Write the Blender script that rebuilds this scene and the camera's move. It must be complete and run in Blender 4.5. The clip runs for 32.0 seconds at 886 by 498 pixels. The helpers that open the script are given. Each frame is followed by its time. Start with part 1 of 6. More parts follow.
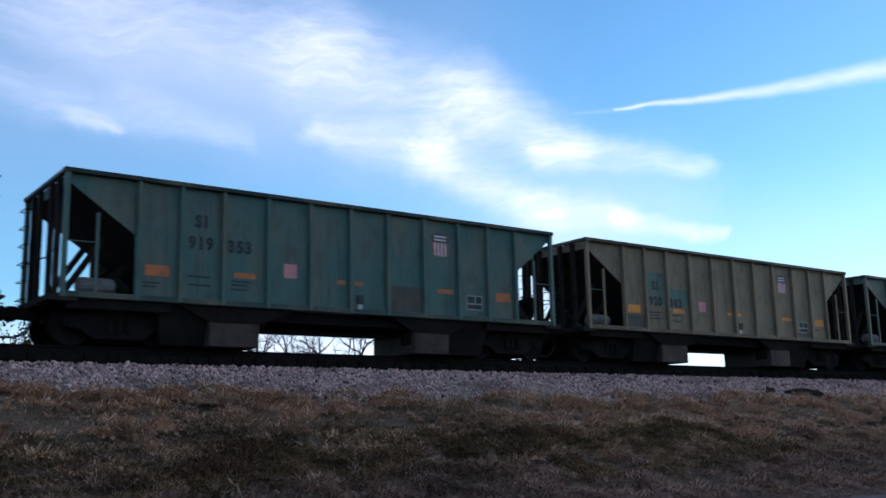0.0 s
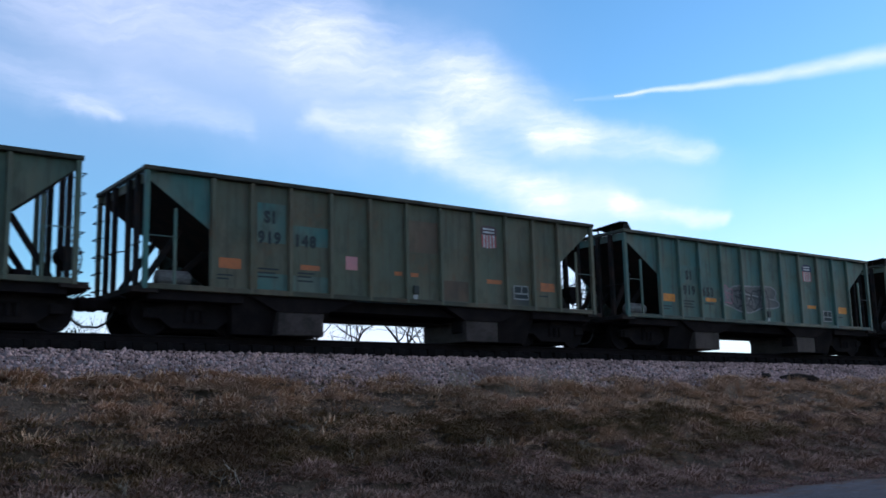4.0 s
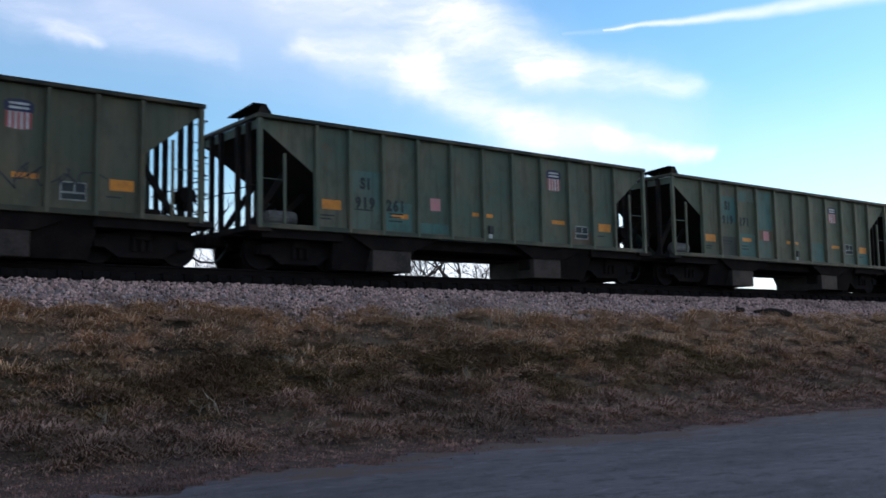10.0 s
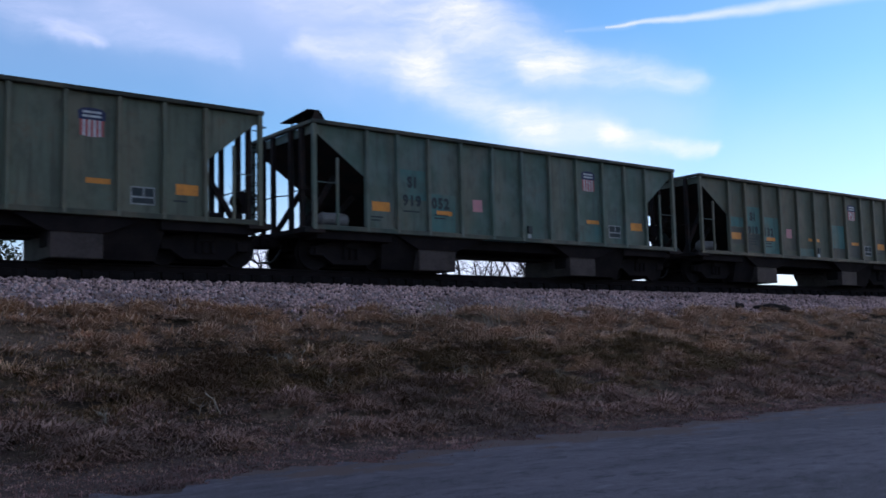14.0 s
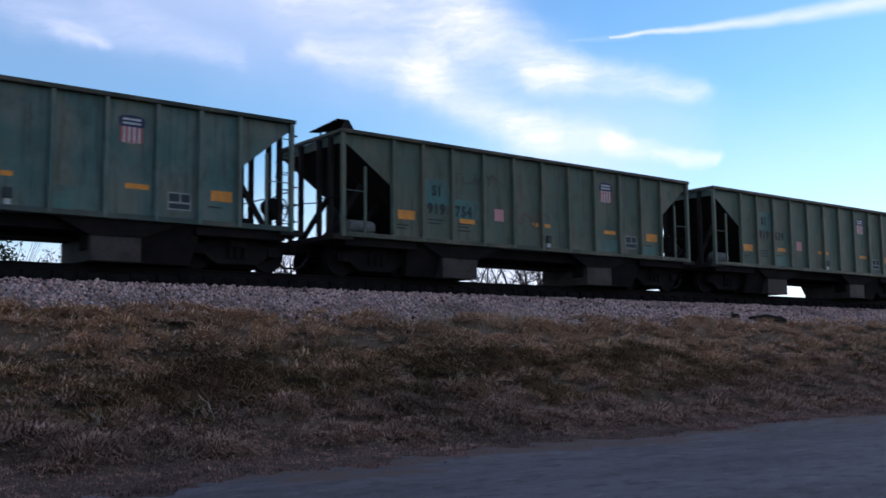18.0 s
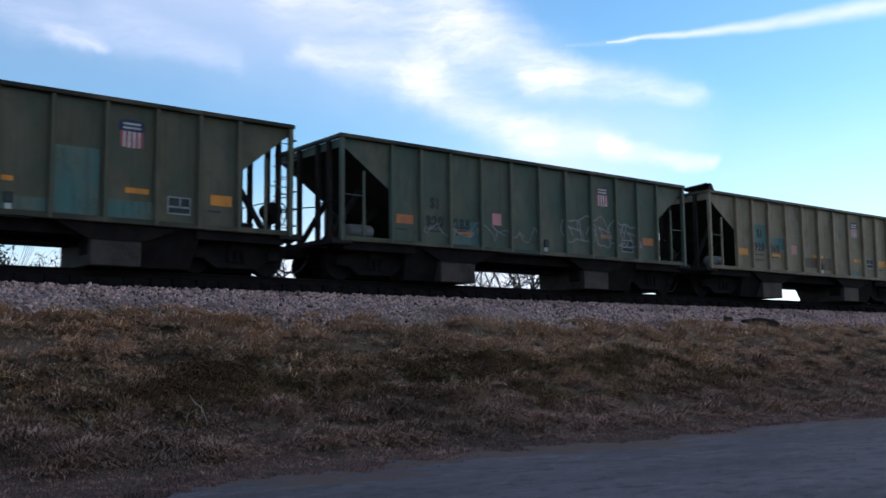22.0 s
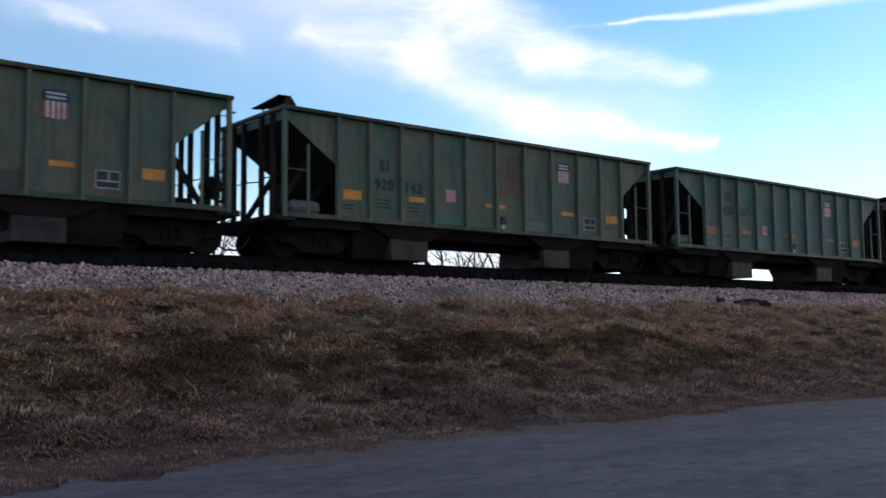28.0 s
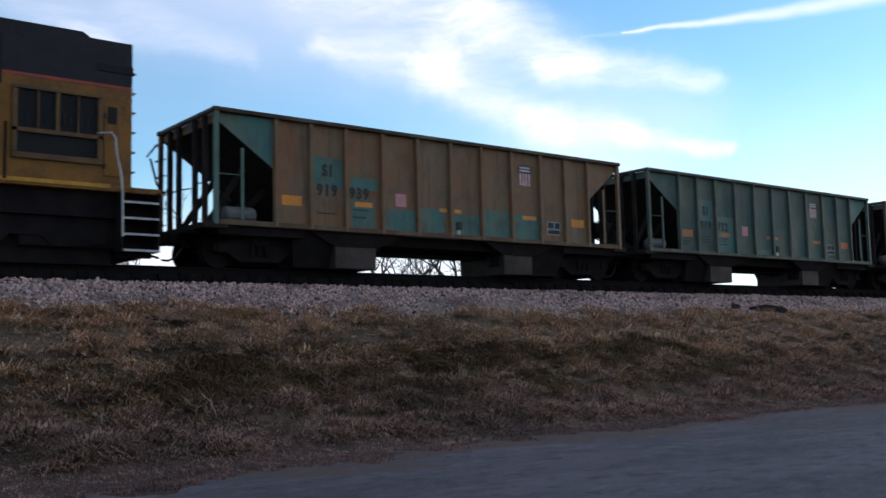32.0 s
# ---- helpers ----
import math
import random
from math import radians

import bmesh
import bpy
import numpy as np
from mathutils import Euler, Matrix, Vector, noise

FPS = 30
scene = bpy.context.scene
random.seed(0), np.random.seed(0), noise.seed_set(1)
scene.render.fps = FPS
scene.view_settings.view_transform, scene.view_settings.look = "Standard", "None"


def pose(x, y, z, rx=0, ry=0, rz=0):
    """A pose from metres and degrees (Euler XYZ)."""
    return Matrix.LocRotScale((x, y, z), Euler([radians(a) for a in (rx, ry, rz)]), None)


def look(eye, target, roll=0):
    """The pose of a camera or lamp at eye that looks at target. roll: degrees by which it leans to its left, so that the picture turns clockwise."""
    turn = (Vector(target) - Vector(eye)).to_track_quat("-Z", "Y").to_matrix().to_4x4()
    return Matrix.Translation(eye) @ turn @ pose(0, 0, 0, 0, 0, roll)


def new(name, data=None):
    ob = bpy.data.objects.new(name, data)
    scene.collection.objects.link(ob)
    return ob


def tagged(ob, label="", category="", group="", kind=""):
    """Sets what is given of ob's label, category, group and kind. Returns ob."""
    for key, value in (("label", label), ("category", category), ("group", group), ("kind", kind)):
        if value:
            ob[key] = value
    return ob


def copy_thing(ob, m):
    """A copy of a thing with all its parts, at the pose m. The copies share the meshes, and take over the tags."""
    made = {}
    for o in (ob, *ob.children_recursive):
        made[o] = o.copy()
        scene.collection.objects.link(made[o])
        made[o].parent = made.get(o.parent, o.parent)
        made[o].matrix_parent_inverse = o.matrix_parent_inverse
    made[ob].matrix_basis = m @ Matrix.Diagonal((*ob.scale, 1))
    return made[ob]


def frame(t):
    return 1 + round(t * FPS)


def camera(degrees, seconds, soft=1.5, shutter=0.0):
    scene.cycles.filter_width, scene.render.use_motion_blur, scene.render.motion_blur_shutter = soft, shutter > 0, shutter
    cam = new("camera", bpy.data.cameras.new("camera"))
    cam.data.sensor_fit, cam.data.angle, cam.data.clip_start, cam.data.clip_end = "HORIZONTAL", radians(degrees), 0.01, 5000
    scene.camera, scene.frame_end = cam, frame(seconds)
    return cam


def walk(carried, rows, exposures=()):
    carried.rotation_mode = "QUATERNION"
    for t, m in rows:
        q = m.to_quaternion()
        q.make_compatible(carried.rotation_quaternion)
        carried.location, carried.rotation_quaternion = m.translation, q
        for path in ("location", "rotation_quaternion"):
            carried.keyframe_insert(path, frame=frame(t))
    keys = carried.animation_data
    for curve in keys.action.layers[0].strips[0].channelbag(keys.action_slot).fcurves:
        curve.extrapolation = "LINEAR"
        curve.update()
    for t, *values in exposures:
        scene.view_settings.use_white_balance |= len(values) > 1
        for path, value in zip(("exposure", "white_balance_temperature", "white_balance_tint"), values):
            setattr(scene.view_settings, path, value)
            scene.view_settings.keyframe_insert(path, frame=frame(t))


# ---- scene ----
# x runs along the track the way the train goes, y across it, z up; the road is at z = 0
cam = camera(48.67, 32.0, soft=1.6, shutter=0.12)
EYE = (0.0, 0.0, 1.5)
# seconds, yaw, pitch, roll of the hand-held camera
VIEW = (
    (0, -36.27, 10.48, 1.21), (0.5, -36.16, 10.46, 1.40), (1, -36.19, 10.41, 1.69), (1.5, -36.14, 10.48, 1.72), (2, -36.08, 10.55, 1.62),
    (2.5, -36.08, 10.54, 1.61), (3, -36.09, 10.45, 1.51), (3.5, -36.18, 10.26, 1.48), (4, -36.46, 9.67, 1.34), (4.5, -36.86, 7.75, 1.67),
    (6.5, -36.76, 7.25, 1.29), (7, -36.89, 5.43, 1.52), (7.5, -37.16, 4.76, 0.99), (8, -37.21, 5.05, 1.12), (8.5, -37.37, 5.25, 1.05),
    (9, -37.51, 5.47, 1.13), (9.5, -37.65, 5.56, 1.18), (10, -37.74, 5.71, 0.97), (10.5, -37.71, 5.88, 0.72), (11, -37.69, 5.96, 0.65),
    (11.5, -37.67, 6.08, 0.71), (12, -37.64, 6.08, 0.84), (12.5, -37.76, 5.96, 0.97), (13, -37.79, 5.92, 0.99), (13.5, -37.88, 5.76, 1.11),
    (14, -37.76, 5.55, 1.28), (14.5, -37.85, 5.56, 1.27), (15, -37.78, 5.68, 1.27), (15.5, -37.82, 5.67, 1.36), (17.5, -38.12, 5.53, 0.72),
    (18, -38.03, 5.92, 0.51), (18.5, -37.98, 5.99, 0.70), (19, -38.03, 5.97, 0.85), (19.5, -38.01, 6.02, 0.78), (20, -38.07, 5.98, 0.92),
    (20.5, -38.10, 5.93, 0.82), (21, -38.17, 6.00, 0.78), (21.5, -38.22, 6.09, 0.80), (22, -38.41, 6.13, 0.59), (22.5, -38.63, 5.95, 0.53),
    (23, -38.85, 5.91, 0.43), (23.5, -39.13, 4.84, 0.34), (24, -39.28, 3.64, 0.42), (24.5, -38.91, 4.98, 0.08), (26.5, -38.99, 5.25, 0.20),
    (27, -38.93, 5.13, 0.35), (27.5, -38.90, 5.04, 0.50), (28, -38.81, 4.98, 0.51), (28.5, -38.84, 5.01, 0.61), (29, -38.90, 5.13, 0.62),
    (29.5, -38.64, 5.19, 0.82), (30, -38.48, 5.23, 0.82), (30.5, -38.31, 5.33, 1.23), (31, -38.21, 5.44, 1.28), (31.5, -38.04, 5.39, 1.19),
    (32, -37.96, 5.60, 1.27),
)

walk(cam, [(t, pose(*EYE, 90 + pitch, roll, yaw)) for t, yaw, pitch, roll in VIEW],
     exposures=[(0.0, 0.5, 5580, 25), (4.0, 0.47, 5600, 25), (7.0, 0.62, 6200, 25), (9.0, 0.57, 6200, 25), (10.0, 0.62, 6180, 26), (11.0, 0.42, 5850, 29),
                (12.0, 0.57, 6150, 26), (13.0, 0.35, 5650, 34), (15.0, 0.33, 5600, 34), (18.0, 0.45, 5800, 31), (20.0, 0.52, 5950, 26),
                (23.0, 0.52, 5950, 26), (24.0, 0.62, 6250, 26), (27.0, 0.64, 6300, 26), (32.0, 0.62, 6250, 26)])

# ---- world and sun ----
SUN_AZ, SUN_EL = 99.0, 11.5     # degrees: from +y towards +x, and above the horizon
world = bpy.data.worlds.new("evening_sky")
scene.world = world
world.use_nodes = True
wn = world.node_tree.nodes
wl = world.node_tree.links
sky = wn.new("ShaderNodeTexSky")
sky.sky_type = "NISHITA"
sky.sun_disc = False
sky.sun_elevation = radians(SUN_EL)
sky.sun_rotation = radians(SUN_AZ)
sky.air_density, sky.dust_density, sky.ozone_density = 1.0, 0.3, 2.8
tint = wn.new("ShaderNodeMix")
tint.data_type, tint.blend_type = "RGBA", "MULTIPLY"
tint.inputs[0].default_value = 1.0
tint.inputs[7].default_value = (0.82, 1.1, 1.02, 1.0)
wl.new(sky.outputs[0], tint.inputs[6])
wl.new(tint.outputs[2], wn["Background"].inputs[0])
wn["Background"].inputs[1].default_value = 0.15
sun = new("sun", bpy.data.lights.new("sun", "SUN"))
sun.data.energy, sun.data.angle, sun.data.color = 0.35, radians(10), (1.0, 0.86, 0.7)
sun_way = Vector((math.sin(radians(SUN_AZ)), math.cos(radians(SUN_AZ)), math.tan(radians(SUN_EL))))
sun.matrix_world = look(sun_way * 100, (0, 0, 0))

# ---- helpers for building ----
rng = np.random.default_rng(7)


class Nodes:
    """Short-hand to write a node material."""
    def __init__(self, name):
        self.m = bpy.data.materials.new(name)
        self.m.use_nodes = True
        self.t = self.m.node_tree
        self.out = self.t.nodes["Material Output"]
        self.bsdf = self.t.nodes["Principled BSDF"]

    def add(self, kind, inputs=None):
        n = self.t.nodes.new(kind)
        for k, v in (inputs or {}).items():
            self.put(n.inputs[k], v)
        return n

    def put(self, sock, v):
        if isinstance(v, bpy.types.NodeSocket):
            self.t.links.new(v, sock)
        else:
            sock.default_value = v

    def math(self, op, a, b=0.0, c=0.0, clamp=False):
        n = self.t.nodes.new("ShaderNodeMath")
        n.operation, n.use_clamp = op, clamp
        self.put(n.inputs[0], a), self.put(n.inputs[1], b), self.put(n.inputs[2], c)
        return n.outputs[0]

    def noise(self, vec, scale, detail=4.0, rough=0.55, distort=0.0):
        n = self.t.nodes.new("ShaderNodeTexNoise")
        self.put(n.inputs["Vector"], vec)
        n.inputs["Scale"].default_value, n.inputs["Detail"].default_value = scale, detail
        n.inputs["Roughness"].default_value, n.inputs["Distortion"].default_value = rough, distort
        return n.outputs[0]

    def stretch(self, vec, s, off=None):
        n = self.t.nodes.new("ShaderNodeMapping")
        self.put(n.inputs["Vector"], vec)
        n.inputs["Scale"].default_value = s
        if off is not None:
            self.put(n.inputs["Location"], off)
        return n.outputs[0]

    def ramp(self, fac, lo, hi):
        n = self.t.nodes.new("ShaderNodeMapRange")
        n.interpolation_type = "SMOOTHSTEP"
        self.put(n.inputs[0], fac)
        self.put(n.inputs[1], lo), self.put(n.inputs[2], hi)
        return n.outputs[0]

    def mix(self, fac, a, b):
        n = self.t.nodes.new("ShaderNodeMix")
        n.data_type = "RGBA"
        self.put(n.inputs[0], fac)
        for sock, v in ((n.inputs[6], a), (n.inputs[7], b)):
            self.put(sock, (*v, 1.0) if isinstance(v, tuple) and len(v) == 3 else v)
        return n.outputs[2]

    def bump(self, height, strength, dist):
        n = self.t.nodes.new("ShaderNodeBump")
        n.inputs["Strength"].default_value, n.inputs["Distance"].default_value = strength, dist
        self.put(n.inputs["Height"], height)
        self.t.links.new(n.outputs[0], self.bsdf.inputs["Normal"])

    def coords(self, world=False):
        if world:
            return self.t.nodes.new("ShaderNodeNewGeometry").outputs["Position"]
        return self.t.nodes.new("ShaderNodeTexCoord").outputs["Object"]

    def chance(self):
        return self.t.nodes.new("ShaderNodeObjectInfo").outputs["Random"]

    def finish(self, colour, rough, metal=0.0, spec=0.2):
        self.bsdf.inputs["Specular IOR Level"].default_value = spec
        self.put(self.bsdf.inputs["Base Color"], (*colour, 1.0) if isinstance(colour, tuple) else colour)
        self.put(self.bsdf.inputs["Roughness"], rough)
        self.put(self.bsdf.inputs["Metallic"], metal)
        return self.m


def worn(name, a, b, rough=0.7, metal=0.0, scale=3.0, bump=0.15, world=False, amount=(0.4, 0.68), spec=0.2):
    """Paint or stone of colour a, worn or dirtied towards b at two scales."""
    n = Nodes(name)
    v = n.coords(world)
    off = n.add("ShaderNodeCombineXYZ", {"X": n.math("MULTIPLY", n.chance(), 37.0), "Z": n.math("MULTIPLY", n.chance(), 11.0)}).outputs[0]
    v = n.stretch(v, (1, 1, 1), off)
    big, fine = n.noise(v, scale), n.noise(v, scale * 9, 6.0, 0.65)
    f = n.math("MULTIPLY_ADD", fine, 0.45, n.math("MULTIPLY", big, 0.6))
    c = n.mix(n.ramp(f, *amount), a, b)
    n.bump(fine, bump, 0.01)
    return n.finish(c, rough, metal, spec)


def mesh_of(name, verts, faces, material=None):
    me = bpy.data.meshes.new(name)
    me.from_pydata(verts, [], faces)
    if material:
        me.materials.append(material)
    me.update()
    return me


def part(name, bm, material, parent, label=""):
    """Link a bmesh as one mesh object under a thing or a part."""
    me = bpy.data.meshes.new(name)
    bmesh.ops.recalc_face_normals(bm, faces=bm.faces)
    bm.to_mesh(me)
    bm.free()
    for m in (material if isinstance(material, (list, tuple)) else [material]):
        me.materials.append(m)
    ob = new(name, me)
    if parent:
        ob.parent = parent
    if label:
        ob["label"] = label
    return ob


def again(ob, m):
    """One more object on the mesh of ob, under the same parent, at the pose m."""
    o = ob.copy()
    scene.collection.objects.link(o)
    o.matrix_basis = m
    return o


def hexa(bm, c, mi=0):
    """A six-sided block from eight corners: four below, four above."""
    v = [bm.verts.new(p) for p in c]
    for f in ((3, 2, 1, 0), (4, 5, 6, 7), (0, 1, 5, 4), (1, 2, 6, 5), (2, 3, 7, 6), (3, 0, 4, 7)):
        bm.faces.new([v[i] for i in f]).material_index = mi
    return v


def block(bm, x0, x1, y0, y1, z0, z1, bevel=0.0, mi=0):
    v = hexa(bm, [(x0, y0, z0), (x1, y0, z0), (x1, y1, z0), (x0, y1, z0), (x0, y0, z1), (x1, y0, z1), (x1, y1, z1), (x0, y1, z1)], mi)
    if bevel:
        es = list({e for a in v for e in a.link_edges})
        bmesh.ops.bevel(bm, geom=es, offset=bevel, segments=1, affect="EDGES")


def beam(bm, p, q, w, h, mi=0):
    """A straight bar of w by h from p to q; h is its upright side."""
    p, q = Vector(p), Vector(q)
    d = (q - p).normalized()
    up = Vector((0, 0, 1)) if abs(d.z) < 0.95 else Vector((0, 1, 0))
    s = d.cross(up).normalized()
    u = s.cross(d)
    hexa(bm, [a + s * i * w / 2 + u * j * h / 2 for a in (p, q) for i, j in ((-1, -1), (1, -1), (1, 1), (-1, 1))], mi)


def prism(bm, poly, y0, y1, mi=0):
    """A plate: an outline in x and z, from y0 to y1."""
    a = [bm.verts.new((x, y0, z)) for x, z in poly]
    b = [bm.verts.new((x, y1, z)) for x, z in poly]
    n = len(poly)
    bm.faces.new(a).material_index = mi
    bm.faces.new(b[::-1]).material_index = mi
    for i in range(n):
        bm.faces.new((a[i], b[i], b[(i + 1) % n], a[(i + 1) % n])).material_index = mi


def tube(bm, pts, r, n=6, r1=None, mi=0):
    """A round bar along points, its radius going from r to r1."""
    rings, r1 = [], r if r1 is None else r1
    pts = [Vector(p) for p in pts]
    for i, p in enumerate(pts):
        d = (pts[min(i + 1, len(pts) - 1)] - pts[max(i - 1, 0)]).normalized()
        s = d.cross(Vector((0, 0, 1)) if abs(d.z) < 0.9 else Vector((1, 0, 0))).normalized()
        u = s.cross(d)
        rr = r + (r1 - r) * i / (len(pts) - 1)
        rings.append([bm.verts.new(p + (s * math.cos(a) + u * math.sin(a)) * rr) for a in (2 * math.pi * k / n for k in range(n))])
    for a, b in zip(rings, rings[1:]):
        for k in range(n):
            bm.faces.new((a[k], a[(k + 1) % n], b[(k + 1) % n], b[k])).material_index = mi
    bm.faces.new(rings[0][::-1]).material_index = mi
    bm.faces.new(rings[-1]).material_index = mi


def turned(bm, outline, c, n=20, mi=0):
    """A body turned about the y axis through c; the outline is (radius, y) pairs."""
    rings = []
    for r, y in outline:
        rings.append([bm.verts.new((c[0] + r * math.cos(a), c[1] + y, c[2] + r * math.sin(a))) for a in (2 * math.pi * k / n for k in range(n))])
    for a, b in zip(rings, rings[1:]):
        for k in range(n):
            bm.faces.new((a[k], b[k], b[(k + 1) % n], a[(k + 1) % n])).material_index = mi
    bm.faces.new(rings[0]).material_index = mi
    bm.faces.new(rings[-1][::-1]).material_index = mi


def turned_x(bm, outline, c, n=14):
    """A body turned about a line along x; the outline is (radius, x) pairs, c the line's y and z."""
    rings = [[bm.verts.new((x, c[0] + r * math.cos(a), c[1] + r * math.sin(a))) for a in (2 * math.pi * k / n for k in range(n))] for r, x in outline]
    for a, b in zip(rings, rings[1:]):
        for k in range(n):
            bm.faces.new((a[k], a[(k + 1) % n], b[(k + 1) % n], b[k]))
    bm.faces.new(rings[0][::-1])
    bm.faces.new(rings[-1])


def thing(name, label, category, group="", m=None):
    ob = new(name)
    tagged(ob, label, category, group)
    if m:
        ob.matrix_basis = m
    return ob

# ---- materials ----
def grass_ground():
    n = Nodes("dry_turf")
    v = n.coords(True)
    big, mid, fine = n.noise(v, 0.35, 3.0), n.noise(v, 1.7, 5.0), n.noise(v, 22.0, 6.0, 0.7)
    c = n.mix(n.ramp(mid, 0.4, 0.62), (0.066, 0.046, 0.034), (0.14, 0.098, 0.066))
    c = n.mix(n.ramp(big, 0.52, 0.66), c, (0.06, 0.046, 0.032))
    y = n.add("ShaderNodeSeparateXYZ", {0: v}).outputs[1]
    c = n.mix(n.ramp(n.math("MULTIPLY_ADD", mid, 1.6, y), 13.6, 12.6), c, (0.08, 0.058, 0.048))
    c = n.mix(n.math("MULTIPLY", n.ramp(n.math("MULTIPLY_ADD", mid, 2.0, y), 16.6, 17.6), n.ramp(big, 0.62, 0.45)), c, (0.15, 0.105, 0.074))
    c = n.mix(n.ramp(n.math("MULTIPLY_ADD", mid, 1.2, y), 18.0, 18.7), c, (0.25, 0.197, 0.19))
    c = n.mix(n.ramp(fine, 0.45, 0.7), c, (0.03, 0.022, 0.017))
    n.bump(fine, 0.7, 0.04)
    return n.finish(c, 0.95, 0.0, 0.03)


def asphalt():
    n = Nodes("worn_chip_seal")
    v = n.coords(True)
    w = n.stretch(v, (0.4, 1.0, 1.0))
    big, mid = n.noise(w, 0.7, 5.0, 0.62), n.noise(n.stretch(v, (0.55, 1.0, 1.0)), 4.2, 7.0, 0.74, 0.4)
    grit = n.add("ShaderNodeTexVoronoi", {"Vector": v, "Scale": 70.0}).outputs["Distance"]
    c = n.mix(n.ramp(big, 0.4, 0.62), (0.046, 0.039, 0.044), (0.082, 0.07, 0.079))
    c = n.mix(n.math("MULTIPLY", n.ramp(mid, 0.46, 0.34), 0.5), c, (0.15, 0.136, 0.15))
    c = n.mix(n.math("MULTIPLY", n.ramp(mid, 0.52, 0.6), 0.9), c, (0.02, 0.017, 0.019))
    crack = n.noise(n.stretch(v, (0.35, 1.0, 1.0)), 2.6, 9.0, 0.78)
    c = n.mix(n.math("MULTIPLY", n.ramp(crack, 0.56, 0.66), 0.8), c, (0.026, 0.023, 0.025))
    c = n.mix(n.math("MULTIPLY", n.ramp(grit, 0.3, 0.6), 0.35), c, (0.15, 0.146, 0.156))
    y = n.add("ShaderNodeSeparateXYZ", {0: v}).outputs[1]
    edge = n.math("MULTIPLY_ADD", n.noise(n.stretch(v, (0.45, 1.3, 1.0)), 1.3, 7.0, 0.7), 9.0, y)
    edge = n.math("MULTIPLY_ADD", mid, 1.6, edge)
    x = n.add("ShaderNodeSeparateXYZ", {0: v}).outputs[0]
    for cx, cy, rx, ry in ((11.5, 10.5, 1.7, 0.75), (6.6, 9.9, 1.6, 0.5), (15.0, 11.0, 1.2, 0.4)):
        dx, dy = n.math("DIVIDE", n.math("SUBTRACT", x, cx), rx), n.math("DIVIDE", n.math("SUBTRACT", y, cy), ry)
        d = n.math("SQRT", n.math("MULTIPLY_ADD", dx, dx, n.math("MULTIPLY", dy, dy)))
        edge = n.math("MULTIPLY_ADD", n.ramp(d, 1.0, 0.2), 1.1, edge)
    c = n.mix(n.ramp(edge, 15.75, 16.15), c, (0.085, 0.06, 0.05))
    n.bump(n.math("ADD", grit, crack), 0.3, 0.012)
    return n.finish(c, 0.92)


def stones(name, a, b, dark):
    """Crushed stone, each piece of a shade of its own."""
    n = Nodes(name)
    g = n.t.nodes.new("ShaderNodeNewGeometry")
    isl = g.outputs["Random Per Island"]
    f = n.noise(g.outputs["Position"], 30.0, 3.0)
    patch = n.noise(g.outputs["Position"], 0.7, 3.0)
    c = n.mix(isl, a, b)
    c = n.mix(n.ramp(n.math("FRACT", n.math("MULTIPLY", isl, 17.0)), 0.72, 0.9), c, dark)
    c = n.mix(n.ramp(patch, 0.5, 0.7), c, tuple(x * 0.6 for x in a))
    c = n.mix(n.math("MULTIPLY", f, 0.35), c, dark)
    return n.finish(c, 0.9)


def blades(name, cols):
    n = Nodes(name)
    g = n.t.nodes.new("ShaderNodeNewGeometry")
    isl = n.math("MULTIPLY_ADD", n.ramp(n.noise(g.outputs["Position"], 2.9, 2.0), 0.32, 0.68), 0.68, n.math("MULTIPLY", g.outputs["Random Per Island"], 0.32))
    patch = n.noise(g.outputs["Position"], 0.9, 4.0)
    patch2 = n.noise(g.outputs["Position"], 0.33, 3.0)
    c = n.mix(isl, cols[0], cols[1])
    c = n.mix(n.ramp(patch, 0.46, 0.62), c, cols[2])
    c = n.mix(n.ramp(patch2, 0.5, 0.64), c, cols[3])
    return n.finish(c, 0.9, 0.0, 0.05)


TURF = grass_ground()
ROAD = asphalt()
STONE = stones("ballast_stone", (0.306, 0.202, 0.178), (0.703, 0.465, 0.411), (0.0681, 0.0447, 0.0406))
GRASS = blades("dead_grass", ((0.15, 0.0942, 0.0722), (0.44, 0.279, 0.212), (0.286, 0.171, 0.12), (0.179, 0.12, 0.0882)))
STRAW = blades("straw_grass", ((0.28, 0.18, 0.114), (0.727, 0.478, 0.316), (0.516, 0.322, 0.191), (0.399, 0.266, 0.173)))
LITTER = blades("dead_leaves", ((0.0794, 0.0475, 0.0428), (0.34, 0.195, 0.168), (0.182, 0.102, 0.0867), (0.0907, 0.057, 0.051)))
MOSSY = blades("green_grass", ((0.106, 0.0719, 0.0376), (0.361, 0.228, 0.125), (0.17, 0.118, 0.0585), (0.138, 0.0849, 0.0488)))
# grimy steel, coloured nearly black to include the shade under the cars
STEEL_BLACK = worn("grimy_shaded_steel", (0.0105, 0.0085, 0.0092), (0.019, 0.0145, 0.0142), 0.95, 0.0, 2.5, spec=0.04)
# rail sides: rust darkened to carry the shade under the train
RAIL_STEEL = worn("rusty_rail_shaded", (0.015, 0.011, 0.011), (0.01, 0.008, 0.008), 0.9, 0.0, 4.0, spec=0.02)
RAIL_TOP = worn("polished_rail", (0.3, 0.29, 0.29), (0.2, 0.18, 0.17), 0.4, 1.0, 6.0, 0.02)
# creosoted ties, darkened further for the shade under the train
TIE_WOOD = worn("creosoted_wood_shaded", (0.007, 0.006, 0.006), (0.012, 0.01, 0.01), 0.95, 0.0, 5.0, 0.4, spec=0.0)
